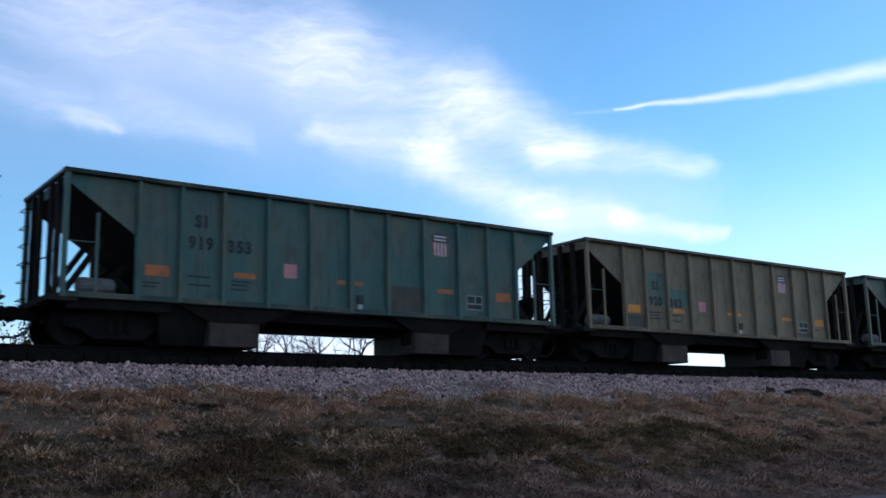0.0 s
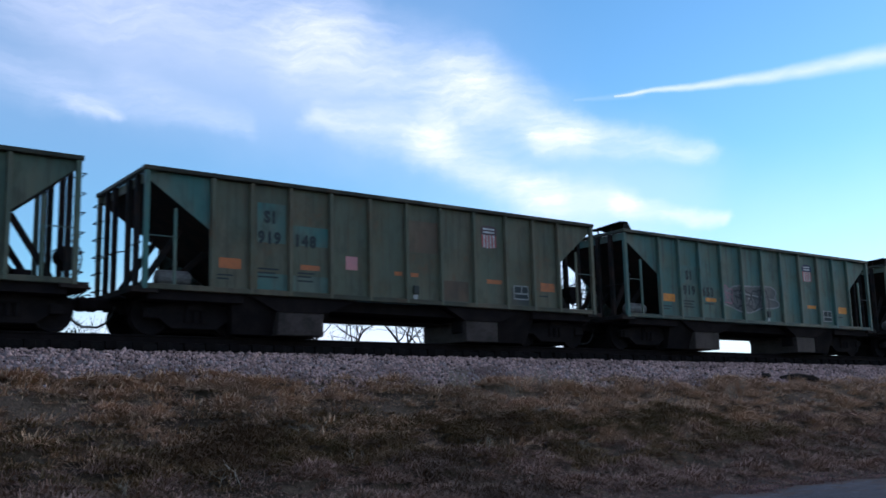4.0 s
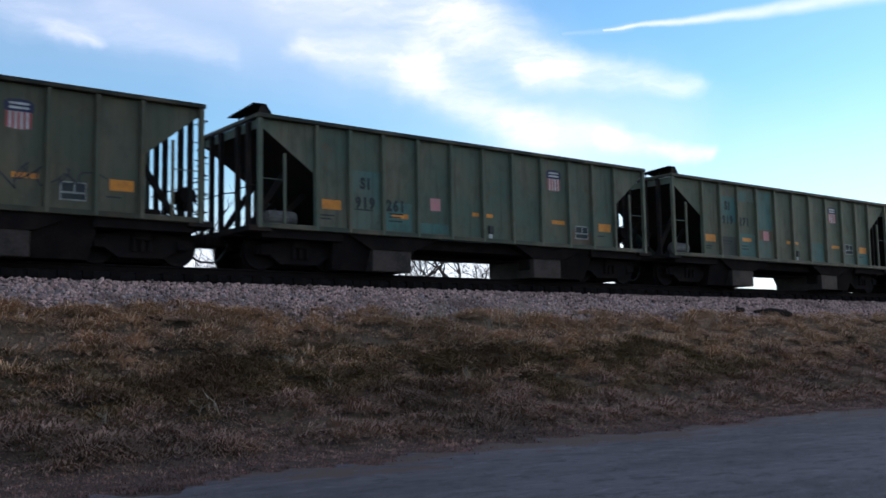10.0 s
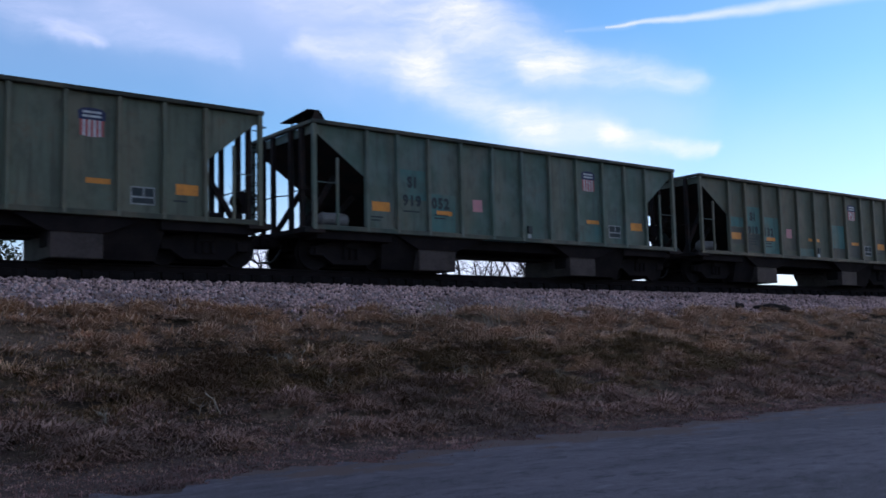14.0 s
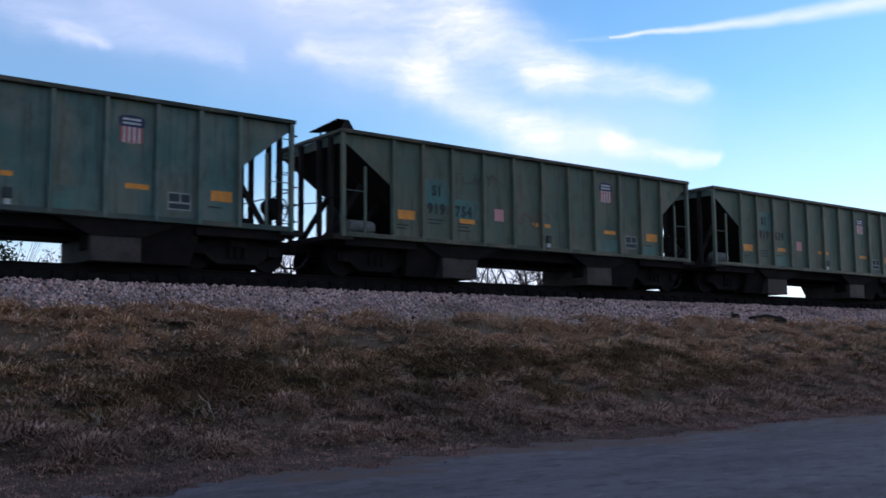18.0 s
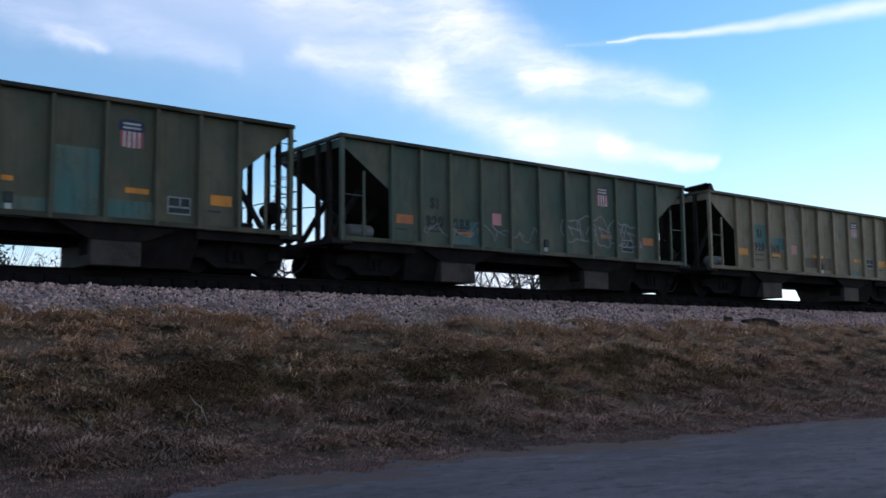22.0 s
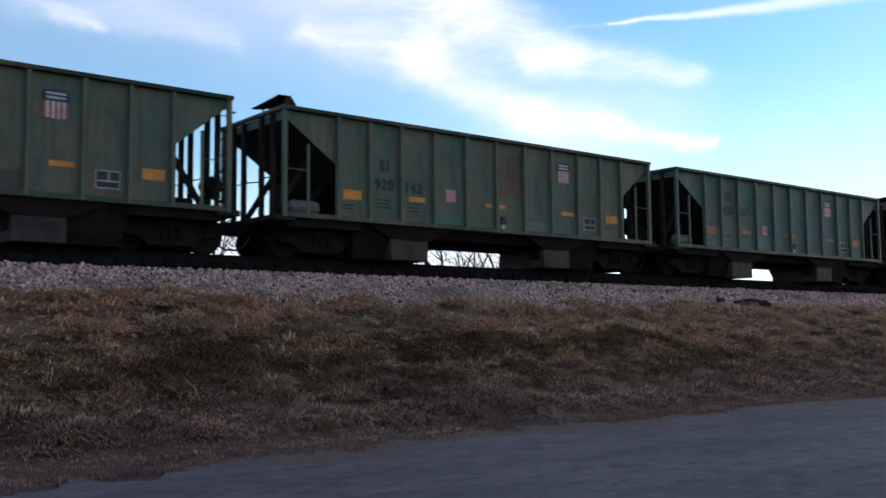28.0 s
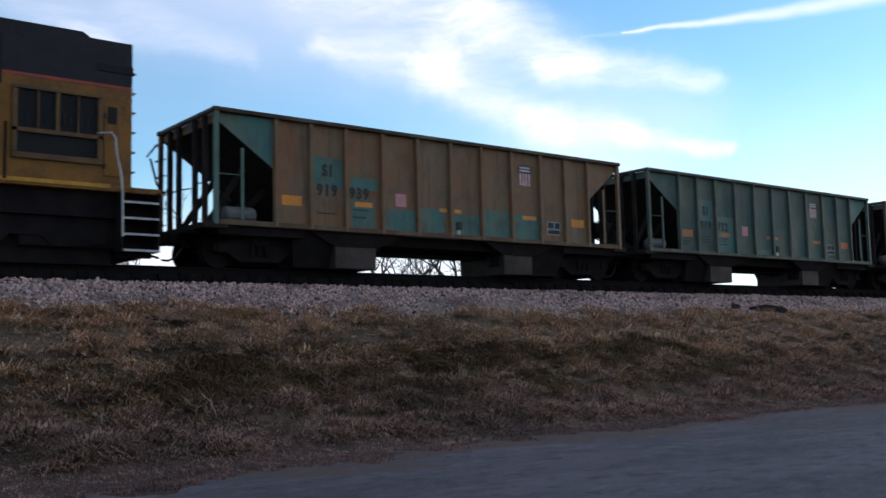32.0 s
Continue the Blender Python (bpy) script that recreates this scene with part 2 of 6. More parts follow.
# pale grey, much lighter than the steel around the tank
TANK = worn("pale_tank_paint", (0.15, 0.14, 0.13), (0.07, 0.06, 0.055), 0.6, 0.0, 2.5)
# crib stone coloured near black in place of the shade under the train
CRIB_SHADE = worn("shaded_crib_stone", (0.009, 0.008, 0.008), (0.016, 0.0135, 0.013), 0.95, 0.0, 14.0, 0.8, True, spec=0.0)
CHUTE = worn("dusty_grey_chute", (0.05, 0.037, 0.034), (0.018, 0.014, 0.013), 0.8, 0.0, 1.8)
BARK = worn("bark", (0.035, 0.028, 0.024), (0.075, 0.062, 0.052), 0.95, 0.0, 3.0, 0.5)
TWIG = worn("twigs", (0.04, 0.03, 0.026), (0.07, 0.05, 0.042), 0.95)
RUST_LEAF = blades("rusty_oak_leaf", ((0.1, 0.045, 0.03), (0.17, 0.08, 0.05), (0.07, 0.04, 0.03), (0.12, 0.06, 0.04)))
CEDAR = blades("cedar_leaf", ((0.025, 0.035, 0.02), (0.05, 0.06, 0.03), (0.03, 0.04, 0.022), (0.05, 0.045, 0.03)))
GRAVEL_LOAD = stones("gravel_load", (0.13, 0.12, 0.115), (0.24, 0.225, 0.21), (0.06, 0.055, 0.05))
RUBBER = worn("rubber_hose", (0.012, 0.012, 0.012), (0.03, 0.028, 0.026), 0.6)

# ---- clouds: a far sheet that drifts with the wind ----
# base amount of the glowing cloud added out of view as fill light
UNSEEN_COVER = 0.1


def cloud_material(contrail=False):
    n = Nodes("contrail" if contrail else "high_cloud")
    uv = n.t.nodes.new("ShaderNodeUVMap")
    uv.uv_map = "bearing"
    sep0 = n.add("ShaderNodeSeparateXYZ", {0: uv.outputs[0]})
    wob = n.add("ShaderNodeTexNoise", {"Vector": uv.outputs[0], "Scale": 0.17, "Detail": 5.0, "Roughness": 0.6})
    wob2 = n.add("ShaderNodeVectorMath", {0: wob.outputs["Color"], 1: (0.5, 0.5, 0.5)})
    wob2.operation = "SUBTRACT"
    wob3 = n.add("ShaderNodeVectorMath", {0: wob2.outputs[0], 1: (3.4, 2.4, 0.0)})
    wob3.operation = "MULTIPLY"
    vec = n.add("ShaderNodeVectorMath", {0: uv.outputs[0], 1: wob3.outputs[0]}).outputs[0]
    sep = n.add("ShaderNodeSeparateXYZ", {0: vec})
    px, py = sep.outputs[0], sep.outputs[1]

    def streak(x0, y0, x1, y1, w0, w1, s, p=None):
        ax, ay = p or (px, py)
        dx, dy = x1 - x0, y1 - y0
        ll = dx * dx + dy * dy
        qx, qy = n.math("SUBTRACT", ax, x0), n.math("SUBTRACT", ay, y0)
        t = n.math("DIVIDE", n.math("MULTIPLY_ADD", qx, dx, n.math("MULTIPLY", qy, dy)), ll, clamp=True)
        ex, ey = n.math("MULTIPLY_ADD", t, -dx, qx), n.math("MULTIPLY_ADD", t, -dy, qy)
        d = n.math("SQRT", n.math("MULTIPLY_ADD", ex, ex, n.math("MULTIPLY", ey, ey)))
        d = n.math("DIVIDE", d, n.math("MULTIPLY_ADD", t, w1 - w0, w0))
        return n.math("MULTIPLY", n.ramp(d, 1.0, 0.0), s)

    def join(vals):
        out = vals[0]
        for v in vals[1:]:
            out = n.math("ADD", out, v)
        return out

    soft = join([
        streak(6, 24.5, 29, 22.2, 4.2, 4.6, 0.5), streak(29, 21.6, 38, 19.0, 4.6, 3.6, 0.62),
        streak(38, 19.0, 44, 16, 3.6, 2.2, 0.75), streak(43, 16.2, 52, 14.6, 2.0, 0.9, 0.8),
        streak(29, 17.2, 36, 16.1, 1.3, 2.2, 0.65), streak(36, 16.1, 42.5, 12.6, 2.4, 2.0, 0.8),
        streak(42, 12.6, 47.5, 11.9, 2.0, 1.3, 0.6), streak(47.0, 11.7, 53, 10.7, 1.0, 0.6, 0.9),
        streak(2, 20.5, 16, 17.8, 2.6, 1.9, 0.36), streak(14.8, 17.4, 17.3, 17.2, 1.0, 0.8, 0.5), streak(18, 18.3, 25, 16.9, 2.2, 1.0, 0.36)])
    trail = join([streak(44.6, 18.0, 48.6, 18.13, 0.12, 0.36, 0.13, (sep0.outputs[0], n.math("MULTIPLY_ADD", py, 0.22, n.math("MULTIPLY", sep0.outputs[1], 0.78)))),
                  streak(47.0, 18.11, 63, 18.5, 0.1, 0.85, 0.62, (sep0.outputs[0], n.math("MULTIPLY_ADD", py, 0.22, n.math("MULTIPLY", sep0.outputs[1], 0.78))))])
    haze = join([streak(2, 4.4, 60, 4.0, 3.4, 3.4, 0.5), streak(44, 8, 70, 6, 8.0, 9.0, 0.25), streak(20, 5, 44, 8, 6.0, 8.0, 0.3), streak(-8, 20, 34, 20, 15.0, 13.0, 0.1), streak(16, 22, 50, 13, 6.5, 4.5, 0.16), streak(4, 21, 30, 19, 6.0, 6.0, 0.04)])
    fib = n.add("ShaderNodeMapping", {"Vector": vec, "Rotation": (0, 0, radians(32)), "Scale": (0.35, 1.5, 1.0)}).outputs[0]
    wisp = n.noise(fib, 0.62, 9.0, 0.66)
    rip = n.add("ShaderNodeMapping", {"Vector": vec, "Rotation": (0, 0, radians(-38)), "Scale": (0.5, 2.6, 1.0)}).outputs[0]
    ripple = n.noise(rip, 0.9, 2.0, 0.5)
    tex = n.math("MULTIPLY_ADD", n.ramp(wisp, 0.28, 0.72), 0.5, n.math("MULTIPLY_ADD", n.ramp(ripple, 0.3, 0.75), 0.2, 0.38))
    a = n.math("MULTIPLY", n.math("MULTIPLY", soft, tex), 0.6)
    a = n.math("ADD", a, haze, clamp=True)
    # broken cover overhead and behind, unseen, added to whiten the light on the ground
    az, el = sep0.outputs[0], sep0.outputs[1]
    rest = n.math("MAXIMUM", n.math("MAXIMUM", n.ramp(az, 6.0, -14.0), n.ramp(az, 66.0, 86.0)), n.ramp(el, 26.0, 40.0))
    a = n.math("ADD", a, n.math("MULTIPLY", rest, n.math("MULTIPLY_ADD", n.ramp(wisp, 0.35, 0.7), 0.35, UNSEEN_COVER)), clamp=True)
    a = n.math("MULTIPLY", a, 0.95, clamp=True)
    if contrail:
        a = n.math("MULTIPLY", trail, n.math("MULTIPLY_ADD", tex, 0.55, 0.45), clamp=True)
    glow = n.add("ShaderNodeEmission", {"Color": (0.95, 0.97, 0.97, 1.0), "Strength": 0.9})
    clear = n.t.nodes.new("ShaderNodeBsdfTransparent")
    mx = n.add("ShaderNodeMixShader", {0: a, 1: clear.outputs[0], 2: glow.outputs[0]})
    n.t.links.new(mx.outputs[0], n.out.inputs["Surface"])
    return n.m


def cloud_sheet(name, label, r, azs, els, contrail):
    verts, uvs = [], []
    for el in els:
        for az in azs:
            a, e = radians(az), radians(el)
            verts.append((r * math.sin(a) * math.cos(e), r * math.cos(a) * math.cos(e), r * math.sin(e)))
            uvs.append((az, el))
    w = len(azs)
    faces = [(j * w + i, j * w + i + 1, (j + 1) * w + i + 1, (j + 1) * w + i) for j in range(len(els) - 1) for i in range(w - 1)]
    me = mesh_of(name, verts, faces, cloud_material(contrail))
    lay = me.uv_layers.new(name="bearing")
    for lp in me.loops:
        lay.data[lp.index].uv = uvs[lp.vertex_index]
    ob = new(name, me)
    ob.location = EYE
    ob.visible_shadow = False
    return tagged(ob, label, "cloud", kind="structure")


clouds = cloud_sheet("cloud_backdrop", "thin white streaked high cloud drifting slowly", 3800.0, np.linspace(-180, 180, 181), np.linspace(0.2, 88, 45), False)
contrail = cloud_sheet("contrail_backdrop", "long white contrail across a blue sky", 3700.0, np.linspace(38, 80, 43), np.linspace(14, 23, 10), True)

# ---- the ground: one sheet, with road, verge, bank and track bed in its profile ----
PROFILE = ((-3000, 0.0), (-60, 0.0), (-4, 0.0), (11.2, 0.0), (11.9, 0.05), (12.7, 0.2), (13.6, 0.48), (14.6, 0.86), (15.6, 1.36),
           (16.5, 1.82), (17.3, 2.17), (18.1, 2.47), (18.95, 2.74), (19.75, 2.93), (22.5, 2.97), (23.4, 2.85), (26.5, 1.2), (34, 0.8), (3000, 0.8))


def mound(x, y):
    """Above nought where the grass grows in a hummock."""
    return noise.noise((x * 1.75, y * 2.5, 11)) - 0.02


def ground_z(x, y):
    """Height of the bank, with its bumps."""
    z = float(np.interp(y, [p[0] for p in PROFILE], [p[1] for p in PROFILE]))
    k = max(0.0, min(1.0, (y - 11.6) / 1.5)) * max(0.0, min(1.0, (17.9 - y) / 1.2))
    return z + k * (0.14 * noise.noise((x * 0.5, y * 0.8, 0)) + 0.09 * noise.noise((x * 1.5, y * 2.2, 4)) + 0.26 * max(0.0, mound(x, y)) + 0.035 * noise.noise((x * 4.5, y * 5.0, 2)))


def ground():
    xs = np.concatenate([[-3000, -400, -100, -30], np.arange(-12, 60.1, 0.16), [80, 100, 140, 220, 500, 3000]])
    ys = np.concatenate([[-3000, -300, -60, -10, 0, 6, 10], np.arange(11.2, 18.6, 0.11), [19.0, 19.8, 22.5, 23.4, 26.5, 34, 60, 150, 600, 3000]])
    verts = [(float(x), float(y), ground_z(x, y)) for y in ys for x in xs]
    w = len(xs)
    faces = [(j * w + i, j * w + i + 1, (j + 1) * w + i + 1, (j + 1) * w + i) for j in range(len(ys) - 1) for i in range(w - 1)]
    ob = new("ground", mesh_of("ground", verts, faces, TURF))
    for p in ob.data.polygons:
        p.use_smooth = True
    return tagged(ob, "dry winter turf on a sloping bank", "ground", kind="structure")


GROUND = ground()


def road_edge(x):
    e = float(np.interp(x, (-5, 4, 7.2, 9.2, 11.2, 12.9, 16, 17, 19.7, 21, 30), (9.6, 10.2, 10.85, 11.4, 11.55, 11.0, 11.15, 11.45, 11.4, 10.9, 10.9)))
    return e + 0.5 * noise.noise((x * 0.45, 1, 6)) + 0.6 * noise.noise((x * 1.3, 4, 2)) + 0.15 * noise.noise((x * 0.8, 7, 0)) + 0.42 * noise.noise((x * 3, 3, 1)) + 0.2 * noise.noise((x * 9, 3, 5))


def road():
    xs = np.concatenate([np.arange(-60, -5, 4.0), np.arange(-5, 45, 0.06), np.arange(45, 300, 4.0)])
    ys = (-3.5, 2.0, 7.0, 9.5)
    verts, faces = [], []
    for x in xs:
        e = road_edge(float(x))
        verts += [(float(x), y, 0.03) for y in ys] + [(float(x), e - 0.2, 0.03), (float(x), e + 0.08, 0.014), (float(x), e + 0.1, -0.05)]
    w = 7
    for i in range(len(xs) - 1):
        for k in range(w - 1):
            faces.append((i * w + k, (i + 1) * w + k, (i + 1) * w + k + 1, i * w + k + 1))
    return tagged(new("road", mesh_of("road", verts, faces, ROAD)), "worn grey chip-sealed road with a crumbled edge", "road", kind="structure")


road()

# ---- the track ----
SIDE_Y = 19.56          # near face of the cars
MID_Y = SIDE_Y + 1.6
RAIL_Z = 3.34


def track():
    prof = [(-0.07, 0), (0.07, 0), (0.07, 0.012), (0.012, 0.03), (0.012, 0.135), (0.036, 0.145), (0.036, 0.178), (0.028, 0.185),
            (-0.028, 0.185), (-0.036, 0.178), (-0.036, 0.145), (-0.012, 0.135), (-0.012, 0.03), (-0.07, 0.012)]
    for y in (MID_Y - 0.755, MID_Y + 0.755):
        v = [(x, y + a, RAIL_Z - 0.185 + b) for x in (-120.0, 260.0) for a, b in prof]
        n = len(prof)
        f = [(i, (i + 1) % n, n + (i + 1) % n, n + i) for i in range(n)]
        me = mesh_of("rail", v, f, RAIL_STEEL)
        me.materials.append(RAIL_TOP)
        me.polygons[7].material_index = 1
        tagged(new("rail", me), "long steel rail with rusty sides and a polished head", "rail", "rails of the track", kind="structure")
    bed = new("track_bed")
    tagged(bed, "row of dark creosoted wooden ties bedded in crushed stone", "railway track", kind="structure")
    bm = bmesh.new()
    block(bm, -0.11, 0.11, -1.3, 1.3, -0.17, 0.0, 0.012)
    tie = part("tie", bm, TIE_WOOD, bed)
    tie.matrix_basis = pose(-10, MID_Y, RAIL_Z - 0.187)
    for i in range(1, 150):
        again(tie, pose(-10 + i * 0.53 + rng.normal(0, 0.012), MID_Y + rng.normal(0, 0.03), RAIL_Z - 0.187 - abs(rng.normal(0, 0.006)), 0, 0, rng.normal(0, 0.8)))
    # sheet between the ties; its black colour stands for shade
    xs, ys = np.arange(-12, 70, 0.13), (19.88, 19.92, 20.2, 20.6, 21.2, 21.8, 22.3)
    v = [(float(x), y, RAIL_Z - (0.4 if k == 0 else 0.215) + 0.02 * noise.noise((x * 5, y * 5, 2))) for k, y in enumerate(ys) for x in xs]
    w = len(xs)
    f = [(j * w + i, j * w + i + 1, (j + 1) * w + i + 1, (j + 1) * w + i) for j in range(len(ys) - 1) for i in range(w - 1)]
    crib = new("crib_stone", mesh_of("crib_stone", v, f, CRIB_SHADE))
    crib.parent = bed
    tagged(crib, "stone filling the cribs between ties, coloured black for the shade under the train", kind="stuff")
    bm = bmesh.new()
    for i in range(330):
        x = 70 + i * 0.53
        block(bm, x - 0.11, x + 0.11, MID_Y - 1.3, MID_Y + 1.3, RAIL_Z - 0.36, RAIL_Z - 0.187)
    for i in range(150):
        x = -12 - i * 0.53
        block(bm, x - 0.11, x + 0.11, MID_Y - 1.3, MID_Y + 1.3, RAIL_Z - 0.36, RAIL_Z - 0.187)
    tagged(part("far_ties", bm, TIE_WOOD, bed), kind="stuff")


track()

# ---- the hopper cars ----
# in a car: x from its rear end to its front end, y from its near side to its far side, z from the rail
PITCH, LONG, WIDE = 14.322, 13.04, 3.2
TOP, SILL = 3.48, 0.88
RIBS = (1.53, 2.44, 3.40, 4.46, 5.53, 6.60, 7.65, 8.72, 9.80, 10.76, 11.69)
SHEET = 0.105            # the side sheet lies behind the ribs by this much


def side_paint(name, base, patch, rust, grime):
    """Old car paint: faded base, a second shade, streaks of rust and dirt that run down."""
    n = Nodes(name)
    v = n.coords()
    r = n.chance()
    off = n.add("ShaderNodeCombineXYZ", {"X": n.math("MULTIPLY", r, 53.0), "Y": 0.0, "Z": n.math("MULTIPLY", r, 19.0)}).outputs[0]
    v = n.stretch(v, (1, 1, 1), off)
    big = n.noise(v, 0.9, 4.0, 0.6)
    streaks = n.noise(n.stretch(v, (7.0, 1.0, 0.5)), 1.0, 5.0, 0.65)
    spots = n.noise(v, 6.0, 6.0, 0.7)
    fine = n.noise(v, 45.0, 3.0, 0.6)
    dust = n.noise(n.stretch(v, (1.6, 1.0, 0.7)), 0.55, 3.0, 0.5)
    c = n.mix(n.ramp(big, 0.38, 0.62), base, patch)
    c = n.mix(n.math("MULTIPLY", n.ramp(dust, 0.42, 0.68), 0.55), c, (0.15, 0.12, 0.08))
    blot = n.noise(n.stretch(v, (1.5, 1.0, 1.0)), 1.5, 6.0, 0.68)
    c = n.mix(n.math("MULTIPLY", n.ramp(blot, 0.47, 0.68), 0.42), c, (0.038, 0.037, 0.028))
    c = n.mix(n.math("MULTIPLY", n.ramp(streaks, 0.48, 0.7), n.math("MULTIPLY", grime, 0.75)), c, (0.045, 0.036, 0.028))
    c = n.mix(n.math("MULTIPLY", n.ramp(n.noise(n.stretch(v, (16.0, 1.0, 0.45)), 1.0, 4.0, 0.6), 0.6, 0.75), rust), c, (0.11, 0.052, 0.028))
    c = n.mix(n.math("MULTIPLY", n.ramp(n.math("MULTIPLY_ADD", spots, 0.5, n.math("MULTIPLY", big, 0.5)), 0.53, 0.7), rust), c, (0.13, 0.06, 0.03))
    c = n.mix(n.math("MULTIPLY", fine, 0.25), c, tuple(x * 0.6 for x in base))
    n.bump(n.math("MULTIPLY_ADD", fine, 0.2, n.noise(v, 1.3, 2.0)), 0.25, 0.03)
    return n.finish(c, n.math("MULTIPLY_ADD", spots, 0.3, 0.5))


TEAL, GREEN, OLIVE = (0.07, 0.145, 0.132), (0.09, 0.135, 0.105), (0.12, 0.136, 0.098)
TAN, RUSTY, PALE = (0.25, 0.19, 0.12), (0.26, 0.125, 0.066), (0.14, 0.18, 0.155)
TEAL_PATCH = side_paint("teal_touch_up", (0.045, 0.13, 0.12), (0.07, 0.14, 0.12), 0.3, 0.5)
DARK_PATCH = side_paint("dark_touch_up", (0.045, 0.05, 0.046), (0.07, 0.066, 0.052), 0.4, 0.5)
BROWN_PATCH = side_paint("rust_patch", (0.11, 0.065, 0.042), (0.075, 0.055, 0.04), 0.5, 0.5)
PALE_PATCH = side_paint("pale_touch_up", (0.25, 0.24, 0.22), (0.18, 0.17, 0.15), 0.3, 0.4)
ORANGE = worn("orange_reflector", (0.62, 0.225, 0.03), (0.42, 0.15, 0.03), 0.55, 0, 5.0)
RED_ORANGE = worn("faded_orange", (0.42, 0.13, 0.045), (0.26, 0.1, 0.05), 0.6, 0, 5.0)
PINK = worn("faded_pink_tag", (0.5, 0.2, 0.2), (0.4, 0.2, 0.2), 0.7, 0, 6.0)
WHITE = worn("dirty_white_paint", (0.45, 0.45, 0.45), (0.28, 0.27, 0.26), 0.7, 0, 6.0)
BOARD = worn("dull_board_frame", (0.27, 0.27, 0.26), (0.16, 0.15, 0.14), 0.7, 0, 6.0)
BLACK = worn("black_stencil", (0.02, 0.028, 0.03), (0.035, 0.04, 0.04), 0.7, 0, 6.0)
SHIELD_BLUE = worn("shield_blue", (0.022, 0.028, 0.07), (0.04, 0.04, 0.06), 0.6, 0, 6.0)
SHIELD_FADED = worn("shield_faded", (0.075, 0.05, 0.06), (0.1, 0.06, 0.05), 0.7, 0, 6.0)
SHIELD_RED = worn("shield_red", (0.36, 0.07, 0.07), (0.27, 0.08, 0.07), 0.6, 0, 6.0)
# grime colour taken darker to hold the shade inside the open end bays
END_GRIME_SHADE = worn("grimy_shaded_end_frame", (0.015, 0.016, 0.016), (0.034, 0.022, 0.018), 0.9, 0, 2.0, spec=0.05)
GREEN_FRAME = worn("car_green_grime", (0.06, 0.1, 0.09), (0.045, 0.045, 0.038), 0.7, 0, 2.0)


def hopper_car():
    """The first car with all its parts; the others are copies of it."""
    car = thing("hopper_car", "faded green open-top steel hopper car on the rails", "hopper car", "hopper cars of the train")
    # side sheets, one a bay
    for a, b in zip(RIBS, RIBS[1:]):
        bm = bmesh.new()
        block(bm, a + 0.052, b - 0.052, SHEET, SHEET + 0.012, SILL + 0.12, TOP - 0.06)
        part("side_panel", bm, GREEN_FRAME, car)
    for x, s in ((0, 1), (LONG, -1)):
        bm = bmesh.new()
        w = RIBS[0] - 0.052 if s > 0 else LONG - RIBS[-1] - 0.052
        poly = [(x + s * 0.1, TOP - 0.06), (x + s * w, TOP - 0.06), (x + s * w, TOP - 1.24), (x + s * 0.1, TOP - 0.27)]
        prism(bm, poly if s > 0 else poly[::-1], SHEET, SHEET + 0.012)
        part("end_panel", bm, GREEN_FRAME, car)
    # ribs: channels welded on the sheets
    bm = bmesh.new()
    prism(bm, [(-0.052, SILL + 0.02), (0.052, SILL + 0.02), (0.052, TOP - 0.1), (-0.052, TOP - 0.1)], 0.006, SHEET + 0.012)
    bmesh.ops.bevel(bm, geom=[e for e in bm.edges if abs(e.verts[0].co.y - 0.006) < 1e-4 and abs(e.verts[1].co.y - 0.006) < 1e-4 and abs(e.verts[0].co.z - e.verts[1].co.z) > 1], offset=0.02, segments=2, affect="EDGES")
    rib = part("rib", bm, GREEN_FRAME, car)
    rib.matrix_basis = pose(RIBS[0], 0, 0)
    for a in RIBS[1:]:
        again(rib, pose(a, 0, 0))
    # corner posts and the lighter angle inside each end bay
    bm = bmesh.new()
    prism(bm, [(-0.05, SILL), (0.05, SILL), (0.05, TOP - 0.1), (-0.05, TOP - 0.1)], 0.004, 0.1)
    post = part("corner_post", bm, GREEN_FRAME, car)
    post.matrix_basis = pose(0.06, 0, 0)
    for x, y in ((LONG - 0.06, 0), (0.06, WIDE - 0.1), (LONG - 0.06, WIDE - 0.1)):
        again(post, pose(x, y, 0))
    bm = bmesh.new()
    prism(bm, [(-0.03, SILL + 0.1), (0.03, SILL + 0.1), (0.03, TOP - 0.86), (-0.03, TOP - 0.86)], 0.03, 0.08)
    mid = part("bay_angle", bm, GREEN_FRAME, car)
    mid.matrix_basis = pose(0.69, 0, 0)
    again(mid, pose(LONG - 0.69, 0, 0))
    # far side as one sheet with its ribs
    bm = bmesh.new()
    prism(bm, [(1.5, SILL), (LONG - 1.33, SILL), (LONG - 1.33, TOP - 1.24), (LONG - 0.1, TOP - 0.27), (LONG - 0.1, TOP - 0.1), (0.1, TOP - 0.1), (0.1, TOP - 0.27), (1.5, TOP - 1.24)], WIDE - 0.117, WIDE - 0.105)
    part("far_side", bm, GREEN_FRAME, car)
    for a in RIBS:
        again(rib, pose(a, WIDE, 0, 0, 0, 180))
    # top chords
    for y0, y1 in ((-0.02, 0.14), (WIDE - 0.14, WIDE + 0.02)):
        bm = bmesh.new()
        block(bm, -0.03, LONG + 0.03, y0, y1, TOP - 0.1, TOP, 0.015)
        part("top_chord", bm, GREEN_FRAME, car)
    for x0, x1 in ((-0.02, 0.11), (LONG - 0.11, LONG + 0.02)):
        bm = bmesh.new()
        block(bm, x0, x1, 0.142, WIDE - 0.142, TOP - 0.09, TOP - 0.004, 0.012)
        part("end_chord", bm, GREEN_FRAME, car)
